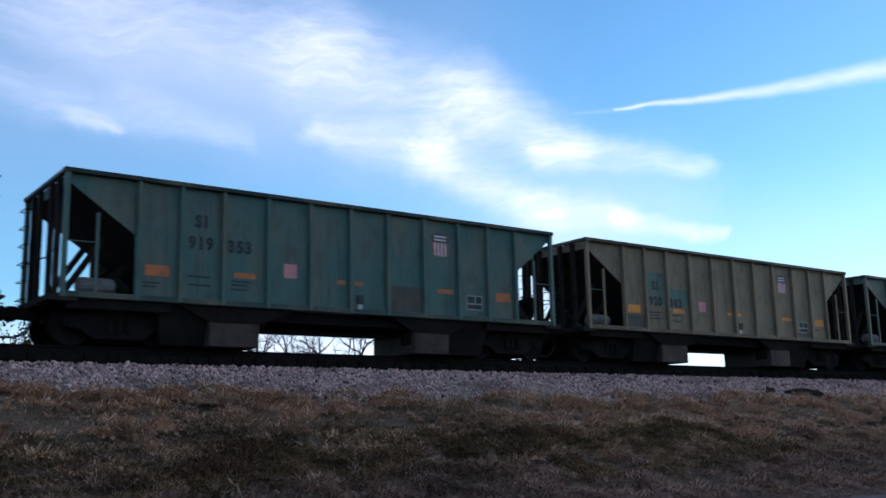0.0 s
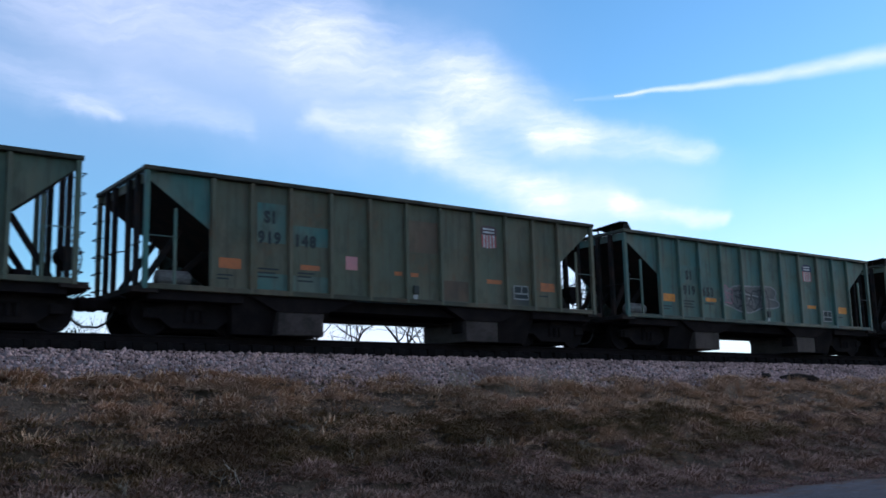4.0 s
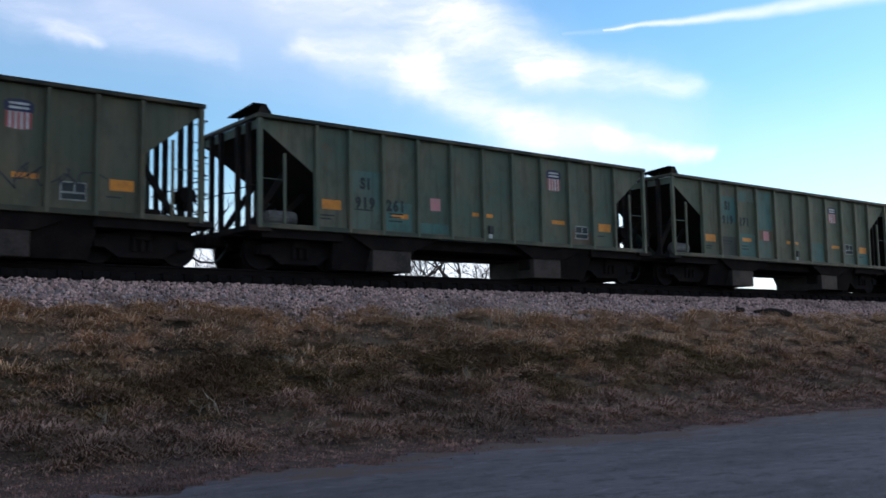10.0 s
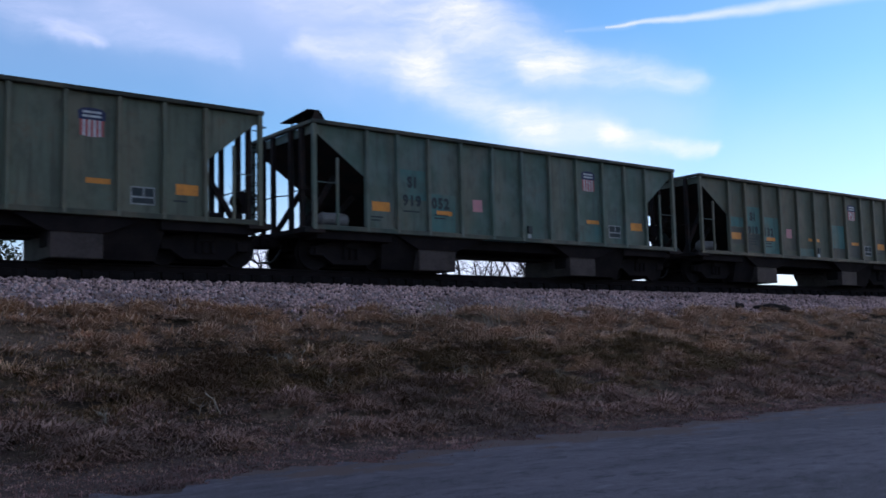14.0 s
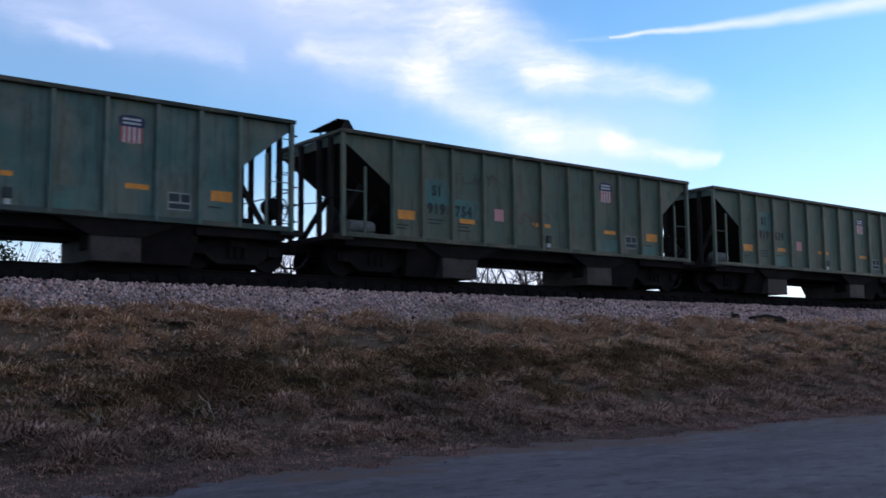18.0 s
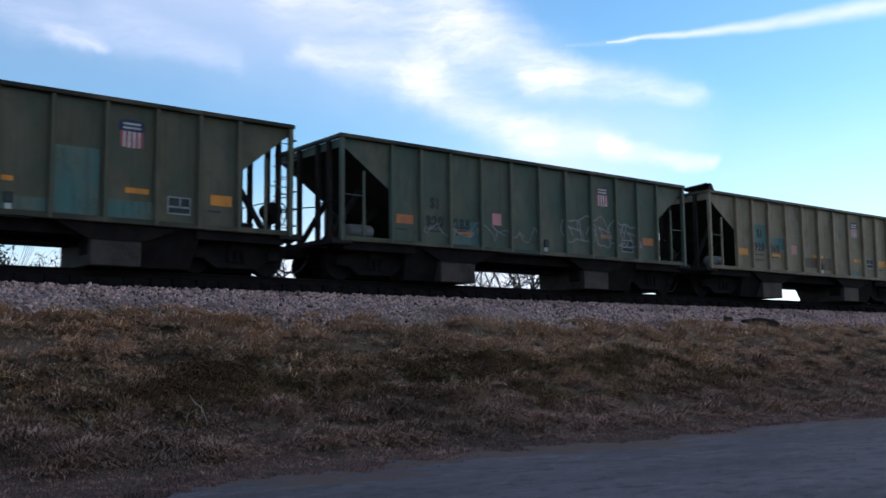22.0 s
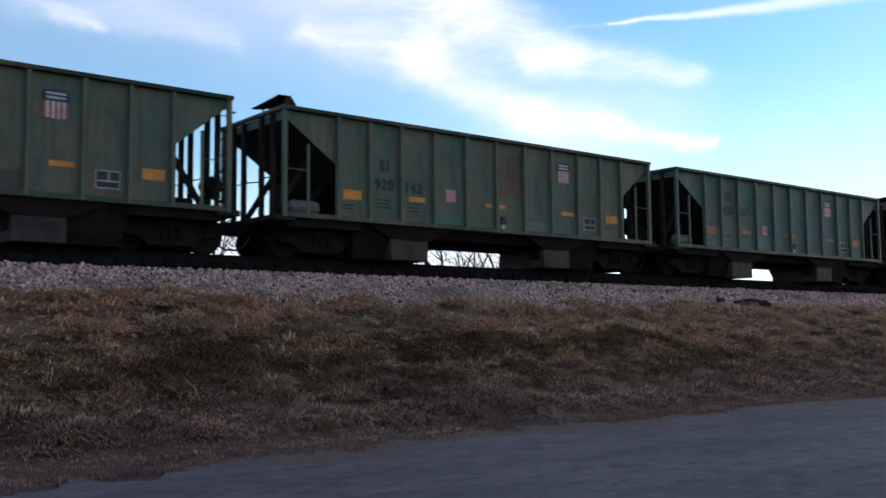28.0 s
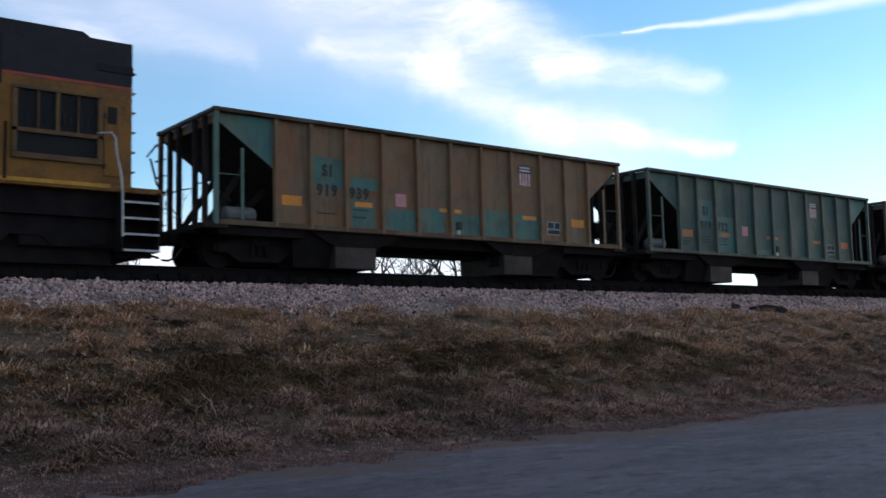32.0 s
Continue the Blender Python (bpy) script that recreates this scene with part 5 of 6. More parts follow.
        block(bm, xx - 0.015, xx + 0.015, 0.0, 0.42, 0.2, zf - 0.1)
        part("step_side", bm, STEEL_BLACK, lo)
    bm = bmesh.new()
    tube(bm, [(-1.2, W0 - 0.02, 2.62), (-0.98, 0.02, 2.62), (-0.9, 0.0, 2.5), (-0.88, 0.0, 2.2), (-0.78, 0.0, 1.75), (-0.75, 0.0, 1.4), (-0.74, 0.0, 0.5)], 0.022, 6)
    part("handrail", bm, STEP_EDGE, lo, "pale grey handrail")
    bm = bmesh.new()
    tube(bm, [(0.08, 0.1, zf - 0.1), (0.08, 0.1, 2.45), (0.06, 0.3, 2.5), (0.06, 0.8, 2.35)], 0.02, 6)
    part("handrail", bm, STEEL_BLACK, lo)
    for k in range(6):
        bm = bmesh.new()
        zz = 1.9 + k * 0.42
        tube(bm, [(e, 0.32, zz), (e + 0.1, 0.32, zz), (e + 0.1, 0.7, zz), (e, 0.7, zz)], 0.014, 5)
        part("rung", bm, LOCO_YELLOW, lo)
    bm = bmesh.new()
    block(bm, -0.2, 0.6, 1.48, 1.72, 0.56, 0.8, 0.04)
    part("coupler", bm, STEEL_BLACK, lo)
    bm = bmesh.new()
    tube(bm, [(0.0, 1.2, 0.7), (0.12, 1.2, 0.45), (0.3, 1.2, 0.25), (0.5, 1.2, 0.2)], 0.03, 6)
    part("air_hose", bm, RUBBER, lo)
    bm = bmesh.new()
    tube(bm, [(0.1, 0.7, 2.3), (0.25, 0.7, 1.75), (0.5, 0.9, 1.6), (0.7, 1.2, 1.75)], 0.025, 6)
    part("cable", bm, RUBBER, lo)
    bm = bmesh.new()
    block(bm, -2.6, -0.16, 0.5, WIDE - 0.5, 0.28, 0.95, 0.03)
    part("draft_box", bm, STEEL_BLACK, lo)
    bm = bmesh.new()
    block(bm, -0.14, -0.1, 0.45, WIDE - 0.45, 0.12, 1.4)
    block(bm, -0.72, 0.02, 0.4, 0.42, 0.1, zf - 0.16)
    part("pilot_plate", bm, STEEL_BLACK, lo)
    # trucks of three axles and the tank between
    for xc in (-3.4, -17.6):
        tr = new("truck")
        tr.parent = lo
        tr.matrix_basis = pose(xc, 1.6, 0)
        for s in (-1, 1):
            bm = bmesh.new()
            prism(bm, [(-2.5, 1.0), (-2.5, 0.4), (-1.9, 0.3), (-1.4, 0.3), (-1.2, 0.5), (-0.6, 0.5), (-0.4, 0.3), (0.4, 0.3), (0.6, 0.5), (1.2, 0.5), (1.4, 0.3), (1.9, 0.3), (2.5, 0.4), (2.5, 0.85), (1.2, 1.0)], s * 1.05 - 0.08, s * 1.05 + 0.08)
            part("side_frame", bm, STEEL_BLACK, tr)
        bm = bmesh.new()
        block(bm, -2.4, 2.4, -0.9, 0.9, 0.22, 0.9, 0.05)
        part("motor_frame", bm, STEEL_BLACK, tr)
        for a in (-1.85, 0.0, 1.85):
            bm = bmesh.new()
            for s in (-1, 1):
                turned(bm, [(0.1, -s * -0.1), (0.48, -s * -0.06), (0.5, -s * 0.06), (0.52, -s * 0.08), (0.1, -s * 0.1)], (0, s * 0.755, 0), 24)
            turned(bm, [(0.1, -1.0), (0.1, 1.0)], (0, 0, 0), 10)
            ws = part("wheelset", bm, STEEL_BLACK, tr)
            ws.matrix_basis = pose(a, 0, 0.5)
    bm = bmesh.new()
    block(bm, -13.6, -7.2, 0.25, WIDE - 0.25, 0.25, 1.2, 0.12)
    part("fuel_tank", bm, STEEL_BLACK, lo)
    return rides(lo, -32 * PITCH - 1.26)


locomotive()


# ---- trees beyond the track ----
def bare_tree(x, y, h, seed, lean=0.0, girth=0.02, bole=0.42):
    rr = random.Random(seed)
    z0 = ground_z(x, y) - 0.1
    trunk = bmesh.new()
    v3, f3 = [], []

    def twig(p, q, r, r1, n):
        d = (q - p).normalized()
        s = d.orthogonal().normalized()
        u = d.cross(s)
        b = len(v3)
        for c, k in ((p, r), (q, r1)):
            for a in range(n):
                t = 2 * math.pi * a / n
                v3.append(c + (s * math.cos(t) + u * math.sin(t)) * k)
        for a in range(n):
            f3.append((b + a, b + (a + 1) % n, b + n + (a + 1) % n, b + n + a))

    def grow(p, d, ln, r, lev):
        pts, q, dd = [p], p, d.copy()
        for _ in range(4):
            dd = (dd + Vector((rr.gauss(0, 0.16), rr.gauss(0, 0.16), rr.gauss(0.04, 0.1)))).normalized()
            q = q + dd * ln / 4
            pts.append(q)
        if lev == 0:
            tube(trunk, pts, r, 8, r * 0.6)
        else:
            for i, (a, b) in enumerate(zip(pts, pts[1:])):
                twig(a, b, r * (1 - 0.12 * i), r * (0.88 - 0.12 * i), 5 if lev < 3 else 3)
        if lev < 4:
            for k in range(4 if lev else 6):
                i = rr.choice((2, 3, 4, 4)) if lev else rr.choice((1, 2, 3, 4))
                w = Vector((rr.gauss(0, 1), rr.gauss(0, 1), rr.gauss(0.35, 0.5))).normalized()
                grow(pts[i], (dd * 0.55 + w * 0.75).normalized(), ln * rr.uniform(0.5, 0.72), r * 0.5, lev + 1)

    grow(Vector((0, 0, 0)), Vector((lean, 0, 1)).normalized(), h * bole, h * girth, 0)
    tree = thing("bare_tree", "bare leafless winter tree beyond the track", "tree", "bare trees beyond the track", pose(x, y, z0))
    part("trunk", trunk, BARK, tree)
    crown = new("crown", mesh_of("crown", v3, f3, BARK))
    crown.parent = tree


def bush(x, y, w, h, seed, m, label):
    r2 = np.random.default_rng(seed)
    z0 = ground_z(x, y) - 0.1
    ob = thing("bush", label, "bush", "", pose(x, y, z0))
    bm = bmesh.new()
    for k in range(9):
        a = r2.uniform(0, 6.28)
        tube(bm, [(0, 0, 0), (w * 0.15 * math.cos(a), w * 0.15 * math.sin(a), h * 0.4), (w * 0.36 * math.cos(a), w * 0.36 * math.sin(a), h * r2.uniform(0.7, 0.95))], 0.05, 5, 0.012)
    part("stem", bm, BARK, ob)
    verts, faces = [], []
    for k in range(9000):
        a, e = r2.uniform(0, 6.28), r2.uniform(-0.15, 1) ** 1.0
        bumpy = 0.8 + 0.3 * noise.noise((2 * math.cos(a), 2 * math.sin(a), 2.5 * e + seed))
        rad = bumpy * r2.uniform(0.45, 1.0) ** 0.5
        p = np.array([math.cos(a) * math.sqrt(max(0, 1 - e * e)) * w / 2, math.sin(a) * math.sqrt(max(0, 1 - e * e)) * w / 2, (0.08 + 0.92 * max(e, 0)) * h]) * rad
        s = 0.032 * w * r2.uniform(0.6, 1.4)
        t, u = r2.normal(size=3), r2.normal(size=3)
        t, u = t / np.linalg.norm(t) * s, u / np.linalg.norm(u) * s * 0.6
        b = len(verts)
        verts += [tuple(p), tuple(p + t), tuple(p + t * 0.6 + u)]
        faces.append((b, b + 1, b + 2))
    lv = new("foliage", mesh_of("foliage", verts, faces, m))
    lv.parent = ob
    tagged(lv, kind="stuff")


def at_bearing(az, dist):
    return dist * math.sin(radians(az)), dist * math.cos(radians(az))


for i, (az, dist, h) in enumerate(((12.0, 70, 11), (16.6, 62, 8.6), (24.5, 62, 11), (26.8, 75, 12), (31.5, 70, 12), (35.0, 64, 12), (38.0, 68, 11), (43.2, 72, 10), (44.8, 80, 10))):
    bare_tree(*at_bearing(az, dist), h, 40 + i, (-0.12, 0.1, 0.15, -0.05)[i % 4])
for i, (az, dist, h) in enumerate(((41.6, 74, 8.2), (42.2, 76, 8.6), (43.0, 73, 8.0), (43.9, 77, 8.4))):
    bare_tree(*at_bearing(az, dist), h, 70 + i, (-0.1, 0.06, -0.03, 0.12)[i], 0.017, 0.72)
bush(*at_bearing(19.7, 60), 5.6, 8.8, 3, RUST_LEAF, "dense rusty brown oak thicket beyond the track")
bush(*at_bearing(16.3, 72), 6.0, 8.7, 5, CEDAR, "low dark green cedar bush beyond the track")
bush(*at_bearing(13.4, 75), 8.5, 11.0, 4, CEDAR, "dark green cedar bush beyond the track")


SHED_SHEET = worn("pale_ribbed_sheet", (0.4, 0.4, 0.4), (0.3, 0.29, 0.28), 0.6, 0.0, 0.4)
SHED_ROOF = worn("grey_sheet_roof", (0.3, 0.3, 0.31), (0.22, 0.22, 0.22), 0.6, 0.0, 0.4)
SHED_DOOR = worn("dull_door", (0.1, 0.1, 0.1), (0.07, 0.065, 0.06), 0.7)


def metal_shed():
    """Long low building seen under the cars."""
    x, y = at_bearing(40.5, 98)
    z0 = ground_z(x, y)
    ob = thing("metal_shed", "long pale grey sheet-metal shed beyond the track", "shed", "", pose(x, y, z0, 0, 0, 12))
    for nm, y0, y1 in (("wall", -5.0, -4.9), ("wall", 4.9, 5.0)):
        bm = bmesh.new()
        block(bm, -9, 9, y0, y1, 0, 4.6)
        for k in range(36):
            block(bm, -8.9 + k * 0.5, -8.82 + k * 0.5, y0 - 0.02 if y0 < 0 else y1, y0 if y0 < 0 else y1 + 0.02, 0, 4.58)
        part(nm, bm, SHED_SHEET, ob)
    for x0, x1 in ((-9, -8.9), (8.9, 9)):
        bm = bmesh.new()
        v = [(-4.9, 0), (4.9, 0), (4.9, 4.6), (0, 5.6), (-4.9, 4.6)]
        a = [bm.verts.new((x0, p, q)) for p, q in v]
        b = [bm.verts.new((x1, p, q)) for p, q in v]
        bm.faces.new(a), bm.faces.new(b[::-1])
        for i in range(5):
            bm.faces.new((a[i], b[i], b[(i + 1) % 5], a[(i + 1) % 5]))
        part("gable", bm, SHED_SHEET, ob)
    for s in (-1, 1):
        bm = bmesh.new()
        hexa(bm, [(-9.3, s * 5.3, 4.55), (9.3, s * 5.3, 4.55), (9.3, 0, 5.62), (-9.3, 0, 5.62), (-9.3, s * 5.3, 4.63), (9.3, s * 5.3, 4.63), (9.3, 0, 5.7), (-9.3, 0, 5.7)])
        part("roof", bm, SHED_ROOF, ob)
    bm = bmesh.new()
    block(bm, -2, 1.6, -5.06, -4.95, 0, 3.6)
    part("door", bm, SHED_DOOR, ob)
    px, py = at_bearing(44.6, 66)
    bm = bmesh.new()
    tube(bm, [(0, 0, 0), (0.05, 0, 4.5), (0, 0, 9.0)], 0.13, 8, 0.09)
    pole = thing("utility_pole", "weathered wooden utility pole beyond the track", "pole", "", pose(px, py, ground_z(px, py)))
    part("shaft", bm, BARK, pole)
    bm = bmesh.new()
    block(bm, -1.1, 1.1, -0.06, 0.06, 8.2, 8.32)
    part("crossarm", bm, BARK, pole)


metal_shed()

# ---- loose stuff on the ground: grass, leaf litter, crushed stone ----
def flat_mesh(name, verts, faces, m):
    """A mesh from arrays; all faces have the same number of corners."""
    me = bpy.data.meshes.new(name)
    k = faces.shape[1]
    me.vertices.add(len(verts))
    me.vertices.foreach_set("co", np.ascontiguousarray(verts, np.float32).ravel())
    me.loops.add(faces.size)
    me.loops.foreach_set("vertex_index", np.ascontiguousarray(faces, np.int32).ravel())
    me.polygons.add(len(faces))
    me.polygons.foreach_set("loop_start", np.arange(0, faces.size, k, dtype=np.int32))
    me.materials.append(m)
    me.update(calc_edges=True)
    me.validate()
    return me


def scatter_blades(name, count, box, lens, m, label, seed, keep, per=8, width=(0.004, 0.009)):
    """Tufts of thin bent blades."""
    r2 = np.random.default_rng(seed)
    spots = []
    while len(spots) < count:
        x, y = r2.uniform(box[0], box[1]), r2.uniform(box[2], box[3])
        if r2.random() < keep(x, y):
            spots.append((x, y, ground_z(x, y) - 0.01, 0.7 + 0.8 * max(0.0, noise.noise((x * 0.7, y * 0.9, 9)) + 0.3)))
    sp = np.repeat(np.array(spots), per, 0)
    n = len(sp)
    lean = np.repeat(r2.normal(0, 0.35, (count, 2)), per, 0)
    ln = np.repeat(r2.uniform(*lens, count), per) * sp[:, 3] * r2.uniform(0.55, 1.15, n)
    a, tilt = r2.uniform(0, 6.283, n), np.abs(r2.normal(0.45, 0.3, n))
    d = np.stack([np.cos(a) * tilt + lean[:, 0], np.sin(a) * tilt + lean[:, 1], np.ones(n)], 1)
    d /= np.linalg.norm(d, axis=1)[:, None]
    s = np.stack([-np.sin(a), np.cos(a), 0 * a], 1) * r2.uniform(*width, n)[:, None]
    p = sp[:, :3] + np.concatenate([r2.normal(0, 0.03, (n, 2)), np.zeros((n, 1))], 1)
    mid = p + d * (ln * 0.55)[:, None]
    tip = mid + (d + np.stack([d[:, 0], d[:, 1], -0.75 * np.ones(n)], 1)) * (ln * 0.4)[:, None]
    verts = np.stack([p - s, p + s, mid + s * 0.8, mid - s * 0.8, tip], 1).reshape(-1, 3)
    b = np.arange(n)[:, None] * 5
    faces = np.concatenate([b + np.array([[0, 1, 2]]), b + np.array([[0, 2, 3]]), b + np.array([[3, 2, 4]])], 1).reshape(-1, 3)
    tagged(new(name, flat_mesh(name, verts, faces, m)), label, "grass", kind="stuff")


def foot(x):
    """Where the stone ends and the grass begins."""
    u, far = max(0.0, min(1.0, (x - 4.5) / 6)), max(0.0, min(1.0, (x - 19) / 8))
    return 17.9 - 0.72 * u * u * (3 - 2 * u) + 0.3 * far + 0.35 * noise.noise((x * 0.5, 3, 3)) + 0.22 * noise.noise((x * 1.9, 6, 3))


def grass_keep(x, y):
    near = 1.0 if x < 30 else 0.5
    k = 0.35 + 0.7 * noise.noise((x * 0.45, y * 0.9, 1)) + 1.5 * noise.noise((x * 2.3, y * 3.2, 5))
    if y < 12.4:
        k *= max(0.0, (y - 11.5)) * 0.8
    over = y - foot(x)
    if over > 0:
        k *= max(0.0, 1 - over / 0.5)
    return near * max(0.06 if 12 < y < foot(x) else 0.0, min(1.0, k))


def tussocks(name, count, box, lens, m, label, seed, keep, per=78, spread=0.18):
    """Domed clumps of long dead blades that droop outwards."""
    r2 = np.random.default_rng(seed)
    spots = []
    while len(spots) < count:
        x, y = r2.uniform(box[0], box[1]), r2.uniform(box[2], box[3])
        if r2.random() < keep(x, y):
            spots.append((x, y, ground_z(x, y) - 0.02, r2.uniform(0.6, 1.35)))
    sp = np.repeat(np.array(spots), per, 0)
    n = len(sp)
    size = sp[:, 3]
    a, rad = r2.uniform(0, 6.283, n), np.sqrt(r2.uniform(0, 1, n))
    out = np.stack([np.cos(a) * 1.5, np.sin(a), 0 * a], 1)
    p = sp[:, :3] + out * (rad * spread * size)[:, None]
    b = a + r2.normal(0, 0.7, n)
    tilt = 0.4 + 1.15 * rad * r2.uniform(0.6, 1.2, n)
    d = np.stack([np.cos(b) * np.sin(tilt) + 0.12, np.sin(b) * np.sin(tilt) - 0.1, np.cos(tilt)], 1)
    ln = r2.uniform(*lens, n) * size * (1.1 - 0.35 * rad)
    s = np.stack([-np.sin(b), np.cos(b), 0 * b], 1) * r2.uniform(0.005, 0.01, n)[:, None]
    mid = p + d * (ln * 0.6)[:, None]
    tip = mid + (d * np.array([1.3, 1.3, 0.6]) - np.array([0, 0, 0.55])) * (ln * 0.5)[:, None]
    verts = np.stack([p - s, p + s, mid + s * 0.8, mid - s * 0.8, tip], 1).reshape(-1, 3)
    k = np.arange(n)[:, None] * 5
    faces = np.concatenate([k + np.array([[0, 1, 2]]), k + np.array([[0, 2, 3]]), k + np.array([[3, 2, 4]])], 1).reshape(-1, 3)
    tagged(new(name, flat_mesh(name, verts, faces, m)), label, "grass", kind="stuff")


def damp(x, y):
    """Hollow of darker, greener ground along the middle of the bank."""
    c = 14.9 + 0.5 * noise.noise((x * 0.25, 5, 5))
    u = max(0.0, 1 - abs(y - c) / 1.25) * max(0.0, min(1.0, (x - 2.5) / 4)) * max(0.0, min(1.0, (23 - x) / 4))
    return max(0.0, min(1.0, 2.0 * u * (0.55 + 1.6 * noise.noise((x * 0.7, y * 1.2, 6)))))


def dry(x, y):
    return grass_keep(x, y) * (1 - 0.92 * max(0.0, damp(x, y))) * max(0.18, min(1.0, 0.5 + 3.0 * mound(x, y)))


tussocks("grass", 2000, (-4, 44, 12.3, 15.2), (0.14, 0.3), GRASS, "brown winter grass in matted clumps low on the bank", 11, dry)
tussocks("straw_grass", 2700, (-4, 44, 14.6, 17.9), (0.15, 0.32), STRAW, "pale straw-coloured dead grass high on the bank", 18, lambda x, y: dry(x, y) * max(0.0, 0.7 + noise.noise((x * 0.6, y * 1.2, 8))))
tussocks("green_grass", 1800, (0, 44, 12.6, 16.2), (0.1, 0.24), MOSSY, "dull green grass in a damp hollow of the bank", 17, lambda x, y: damp(x, y) * 0.8)
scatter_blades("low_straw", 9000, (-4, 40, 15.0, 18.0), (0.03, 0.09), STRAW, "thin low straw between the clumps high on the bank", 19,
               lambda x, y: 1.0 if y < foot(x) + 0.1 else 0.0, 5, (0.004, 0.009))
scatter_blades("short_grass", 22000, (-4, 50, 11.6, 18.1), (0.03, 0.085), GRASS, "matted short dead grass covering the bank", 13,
               lambda x, y: (1.0 if x < 26 else 0.5) * (1 - 0.85 * max(0.0, damp(x, y))) * (1.0 if y < foot(x) else max(0.0, 0.5 - (y - foot(x)))), 5, (0.005, 0.012))
scatter_blades("leaf_litter", 27000, (-4, 46, 10.3, 13.2), (0.03, 0.09), LITTER, "reddish dead leaves and stems along the road edge", 12, lambda x, y: 0.9 if y > road_edge(x) - 0.1 else max(0.0, 0.9 * noise.noise((x * 0.9, y * 2.2, 3)) + 0.5 * max(0.0, 1 - (road_edge(x) - y) / 1.0)), 5)


STONE_FACES = np.array(((3, 2, 1, 0), (4, 5, 6, 7), (0, 1, 5, 4), (1, 2, 6, 5), (2, 3, 7, 6), (3, 0, 4, 7)))
CUBE = np.array([[-1, -1, -1], [1, -1, -1], [1, 1, -1], [-1, 1, -1], [-1, -1, 1], [1, -1, 1], [1, 1, 1], [-1, 1, 1]], float)


def stone_pieces(r2, size):
    """Angular pieces of crushed stone round the origin, one a size."""
    n = len(size)
    c = CUBE[None] * r2.uniform(0.5, 1.0, (n, 8, 3)) * np.stack([np.ones(n), r2.uniform(0.6, 1, n), r2.uniform(0.35, 0.75, n)], 1)[:, None] * size[:, None, None]
    q = r2.normal(size=(n, 4))
    w, x, y, z = (q / np.linalg.norm(q, axis=1)[:, None]).T
    m = np.array([[1 - 2 * (y * y + z * z), 2 * (x * y - z * w), 2 * (x * z + y * w)], [2 * (x * y + z * w), 1 - 2 * (x * x + z * z), 2 * (y * z - x * w)], [2 * (x * z - y * w), 2 * (y * z + x * w), 1 - 2 * (x * x + y * y)]])
    return np.einsum("nvk,jkn->nvj", c, m)


def ballast():
    """Crushed stone over the bed and its shoulder."""
    r2 = np.random.default_rng(21)
    at = []
    while len(at) < 56000:
        x = r2.uniform(-3, 42) if r2.random() < 0.68 else r2.uniform(42, 75) if r2.random() < 0.6 else r2.uniform(75, 140)
        y = 16.8 + 5.8 * r2.random() ** 1.7
        k = (y - foot(x) + 0.25) / 0.6 + 0.7 * noise.noise((x * 0.7, y, 3)) + 0.4 * noise.noise((x * 3, y * 2, 8))
        if r2.random() < k:
            at.append((x, y, ground_z(x, y)))
    at = np.array(at)
    size = r2.uniform(0.019, 0.036, len(at)) * np.where(r2.random(len(at)) < 0.25, 1.45, 1.0)
    at[:, 2] += size * r2.uniform(-0.1, 0.7, len(at))
    v = (stone_pieces(r2, size) + at[:, None]).reshape(-1, 3)
    f = (np.arange(len(at))[:, None, None] * 8 + STONE_FACES[None]).reshape(-1, 4)
    return tagged(new("ballast", flat_mesh("ballast", v, f, STONE)), "grey crushed-stone ballast heaped along the track", "ballast", kind="stuff")


BALLAST = ballast()


# pale stalks of tall weeds where the grass meets the stone
STALK = blades("pale_stalk", ((0.24, 0.2, 0.15), (0.42, 0.36, 0.29), (0.3, 0.25, 0.19), (0.26, 0.21, 0.16)))


def weed(x, y, seed, n=9, h=0.4):
    r3 = random.Random(seed)
    bm = bmesh.new()
    for k in range(n):
        bx, by = r3.gauss(0, 0.14), r3.gauss(0, 0.1)
        hh = h * r3.uniform(0.5, 1.2)
        lx, ly = r3.gauss(0, 0.35) * hh, r3.gauss(0, 0.3) * hh
        tip = (bx + lx, by + ly, hh)
        tube(bm, [(bx, by, -0.03), (bx + lx * 0.4, by + ly * 0.4, hh * 0.6), tip], 0.006, 4, 0.003)
        for j in range(2):
            f = r3.uniform(0.4, 0.9)
            p = Vector((bx + lx * f, by + ly * f, hh * f))
            tube(bm, [p, p + Vector((r3.gauss(0, 0.07), r3.gauss(0, 0.07), r3.uniform(0.03, 0.12)))], 0.004, 3, 0.002)
    w = thing("dry_weed", "pale dry weed stalks standing at the edge of the ballast", "weed", "dry weeds on the bank", pose(x, y, ground_z(x, y)))
    part("stalk", bm, STALK, w)


for i, (x, y) in enumerate(((12.6, 16.8), (12.95, 16.75), (13.3, 16.85), (13.05, 17.1), (15.1, 16.9), (15.6, 17.0), (15.9, 16.8), (14.2, 16.6), (16.5, 17.0), (12.2, 16.95), (17.3, 16.9), (21.5, 16.4), (22.4, 16.7))):
    weed(x, y, 60 + i)
for i, (x, y) in enumerate(((8.3, 15.0), (8.6, 14.4), (11.5, 14.2), (6.2, 13.8), (14.0, 14.3), (17.5, 14.6), (4.6, 13.6))):
    weed(x, y, 90 + i, 5, 0.26)


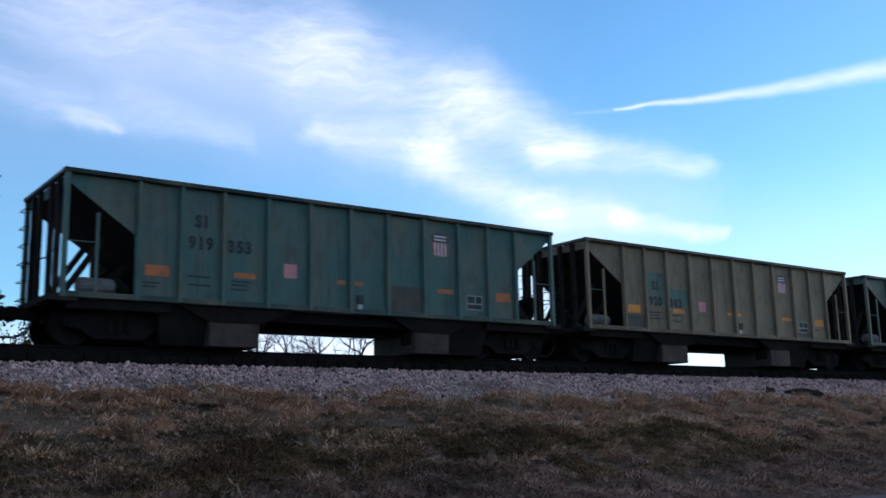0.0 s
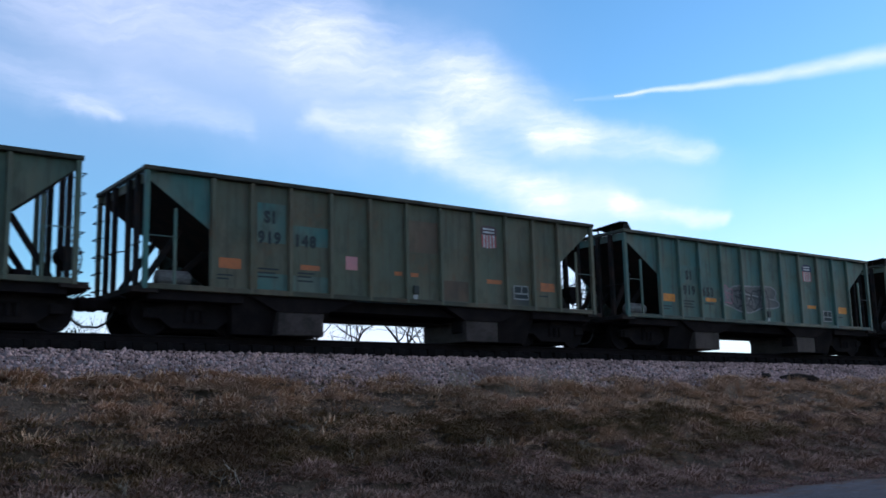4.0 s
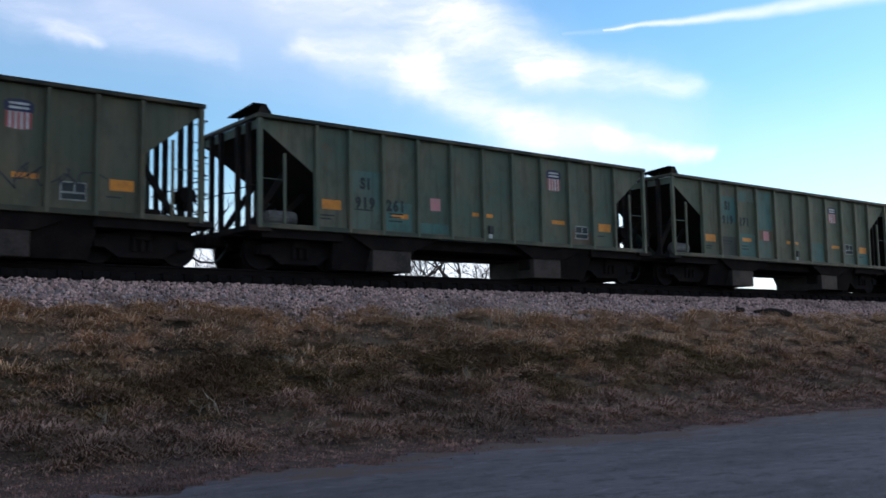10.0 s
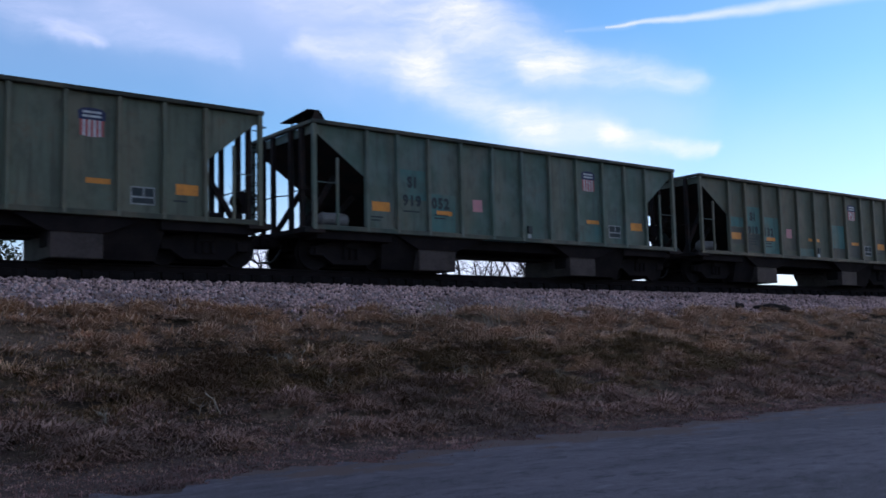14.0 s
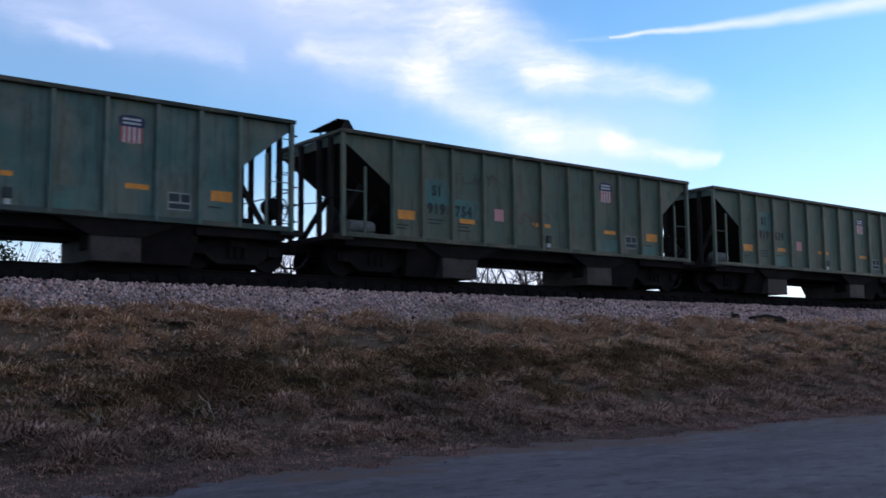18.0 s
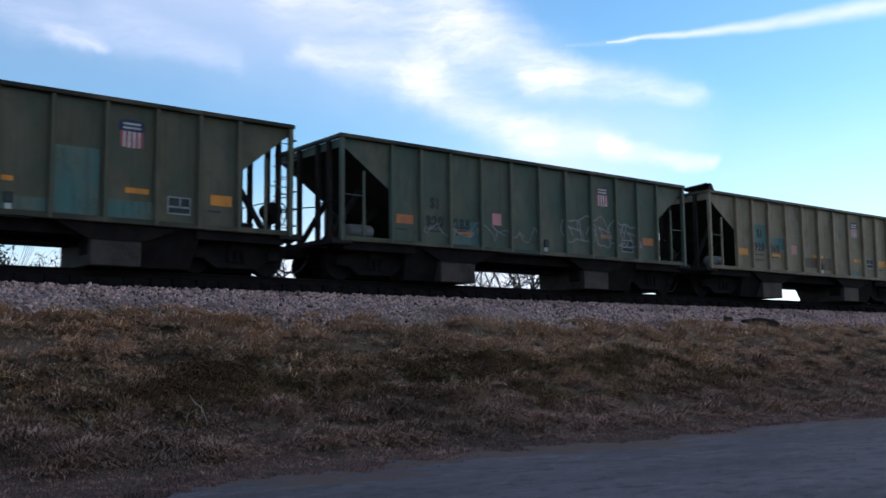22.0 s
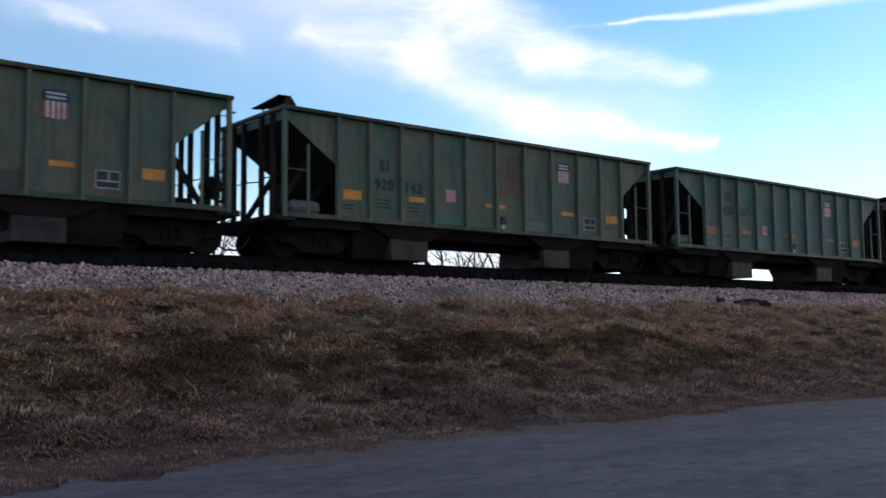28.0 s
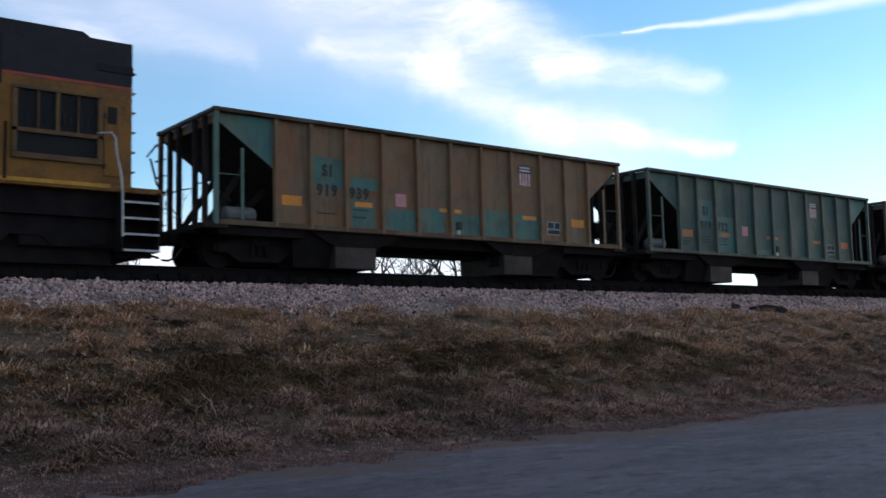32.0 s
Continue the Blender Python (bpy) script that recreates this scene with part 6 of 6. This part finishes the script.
def lump(name, label, cat, x, y, sx, sy, sz, m, turn, seed, group=""):
    """An uneven small lump lying on the ground."""
    r3 = np.random.default_rng(seed)
    bm = bmesh.new()
    bmesh.ops.create_icosphere(bm, subdivisions=2, radius=1.0)
    for v in bm.verts:
        v.co = v.co * (1 + 0.35 * noise.noise(v.co * 1.7 + Vector((seed, 0, 0))))
        v.co = Vector((v.co.x * sx, v.co.y * sy, v.co.z * sz))
    ob = part(name, bm, m, None)
    ob.matrix_basis = pose(x, y, ground_z(x, y) + sz * 0.35, 0, 0, turn)
    tagged(ob, label, cat, group)


DARK_SOIL = worn("dark_rotten_wood", (0.014, 0.011, 0.01), (0.03, 0.022, 0.018), 0.95, 0, 6.0, 0.6, spec=0.05)
PAPER = worn("dirty_paper", (0.5, 0.49, 0.48), (0.35, 0.33, 0.31), 0.8, 0, 9.0)
lump("rotten_tie", "dark rotten piece of tie lying beside the ballast", "wood", 26.4, 17.62, 0.75, 0.16, 0.16, DARK_SOIL, -14, 1)
lump("rotten_tie", "small dark rotten chunk of wood by the ballast", "wood", 25.3, 17.95, 0.3, 0.12, 0.1, DARK_SOIL, 20, 2)
lump("bark_piece", "dark piece of bark on the verge", "wood", 7.55, 12.61, 0.13, 0.05, 0.03, DARK_SOIL, -8, 3)
for i, (x, y, sx) in enumerate(((11.88, 12.58, 0.05), (14.25, 12.47, 0.07), (21.06, 14.9, 0.06), (4.97, 16.95, 0.12), (24.0, 13.6, 0.07), (9.4, 14.4, 0.035))):
    lump("scrap_of_litter", "small pale scrap of litter in the grass", "litter", x, y, sx, sx * 0.5, 0.018, PAPER, 40 * i, 10 + i, "litter on the bank")
bm = bmesh.new()
tube(bm, [(0, 0, 0.02), (0.5, -0.06, 0.07), (1.1, -0.16, 0.03)], 0.014, 5, 0.008)
stick = part("stick", bm, STALK, None)
stick.matrix_basis = pose(14.2, 15.82, ground_z(14.6, 15.75) + 0.02)
tagged(stick, "thin pale dry stick lying in the grass", "stick")


def near_stones():
    """Stones of the shoulder that can be told apart, on a few shared meshes."""
    r2 = np.random.default_rng(33)
    shapes = stone_pieces(r2, r2.uniform(0.04, 0.062, 14))
    meshes = [flat_mesh("stone", v, STONE_FACES, STONE_PIECE) for v in shapes]
    for i in range(300):
        x, y = r2.uniform(4, 24), r2.uniform(16.9, 18.9)
        ob = new("stone", meshes[i % 14])
        ob.parent = BALLAST
        ob.matrix_basis = pose(x, y, ground_z(x, y) + 0.03, *r2.uniform(0, 360, 3))


STONE_PIECE = worn("loose_stone", (0.2, 0.155, 0.145), (0.46, 0.365, 0.35), 0.9, 0, 8.0)
near_stones()


# ---- all that moves ----
SLACK = ((0, 0), (1, 0.24), (2, 0.02), (3, 0), (4, -0.09), (7, 0.03), (8, 0.11), (9, 0.06), (10, 0.12), (11, 0), (17, 0), (18, -0.09), (19, 0), (21, 0), (22, -0.09), (23, 0), (29, 0), (30, 0.09), (31, 0.02), (32, 0.1))


def gone(t):
    """How far the train has come at t seconds, in metres: it slows a little."""
    even = 5.197387 + 14.713625 * t + 0.01916898 * t ** 2 - 0.001263581 * t ** 3 + 1.2416868e-05 * t ** 4
    return even + float(np.interp(t, *zip(*SLACK)))


def motions():
    stamps = [i * 1.0 for i in range(33)]
    for ob, x, y, z in MOVERS:
        walk(ob, [(t, pose(gone(t) + x, y, z)) for t in stamps])
    # every wheel rolls without slipping; wheelsets at the same place in their trucks share their keys
    shared = {}
    for ob in [o for o in scene.objects if o.name.split(".")[0] == "wheelset"]:
        at = tuple(round(c, 3) for c in ob.matrix_basis.translation)
        if at not in shared:
            walk(ob, [(i / FPS, pose(*at, 0, math.degrees((gone(i / FPS) - gone(0)) / at[2]), 0)) for i in range(32 * FPS + 1)])
            shared[at] = ob.animation_data
        else:
            ob.rotation_mode = "QUATERNION"
            keys = ob.animation_data_create()
            keys.action = shared[at].action
            keys.action_slot = shared[at].action_slot
    walk(clouds, [(t, pose(*EYE, 0, 0, -0.062 * t)) for t in (0.0, 16.0, 32.0)])
    level = Vector((math.cos(radians(55)), -math.sin(radians(55)), 0))
    walk(contrail, [(t, pose(*EYE) @ Matrix.Rotation(radians(-0.0175 * t), 4, level) @ pose(0, 0, 0, 0, 0, -0.062 * t)) for t in (0.0, 16.0, 32.0)])


motions()
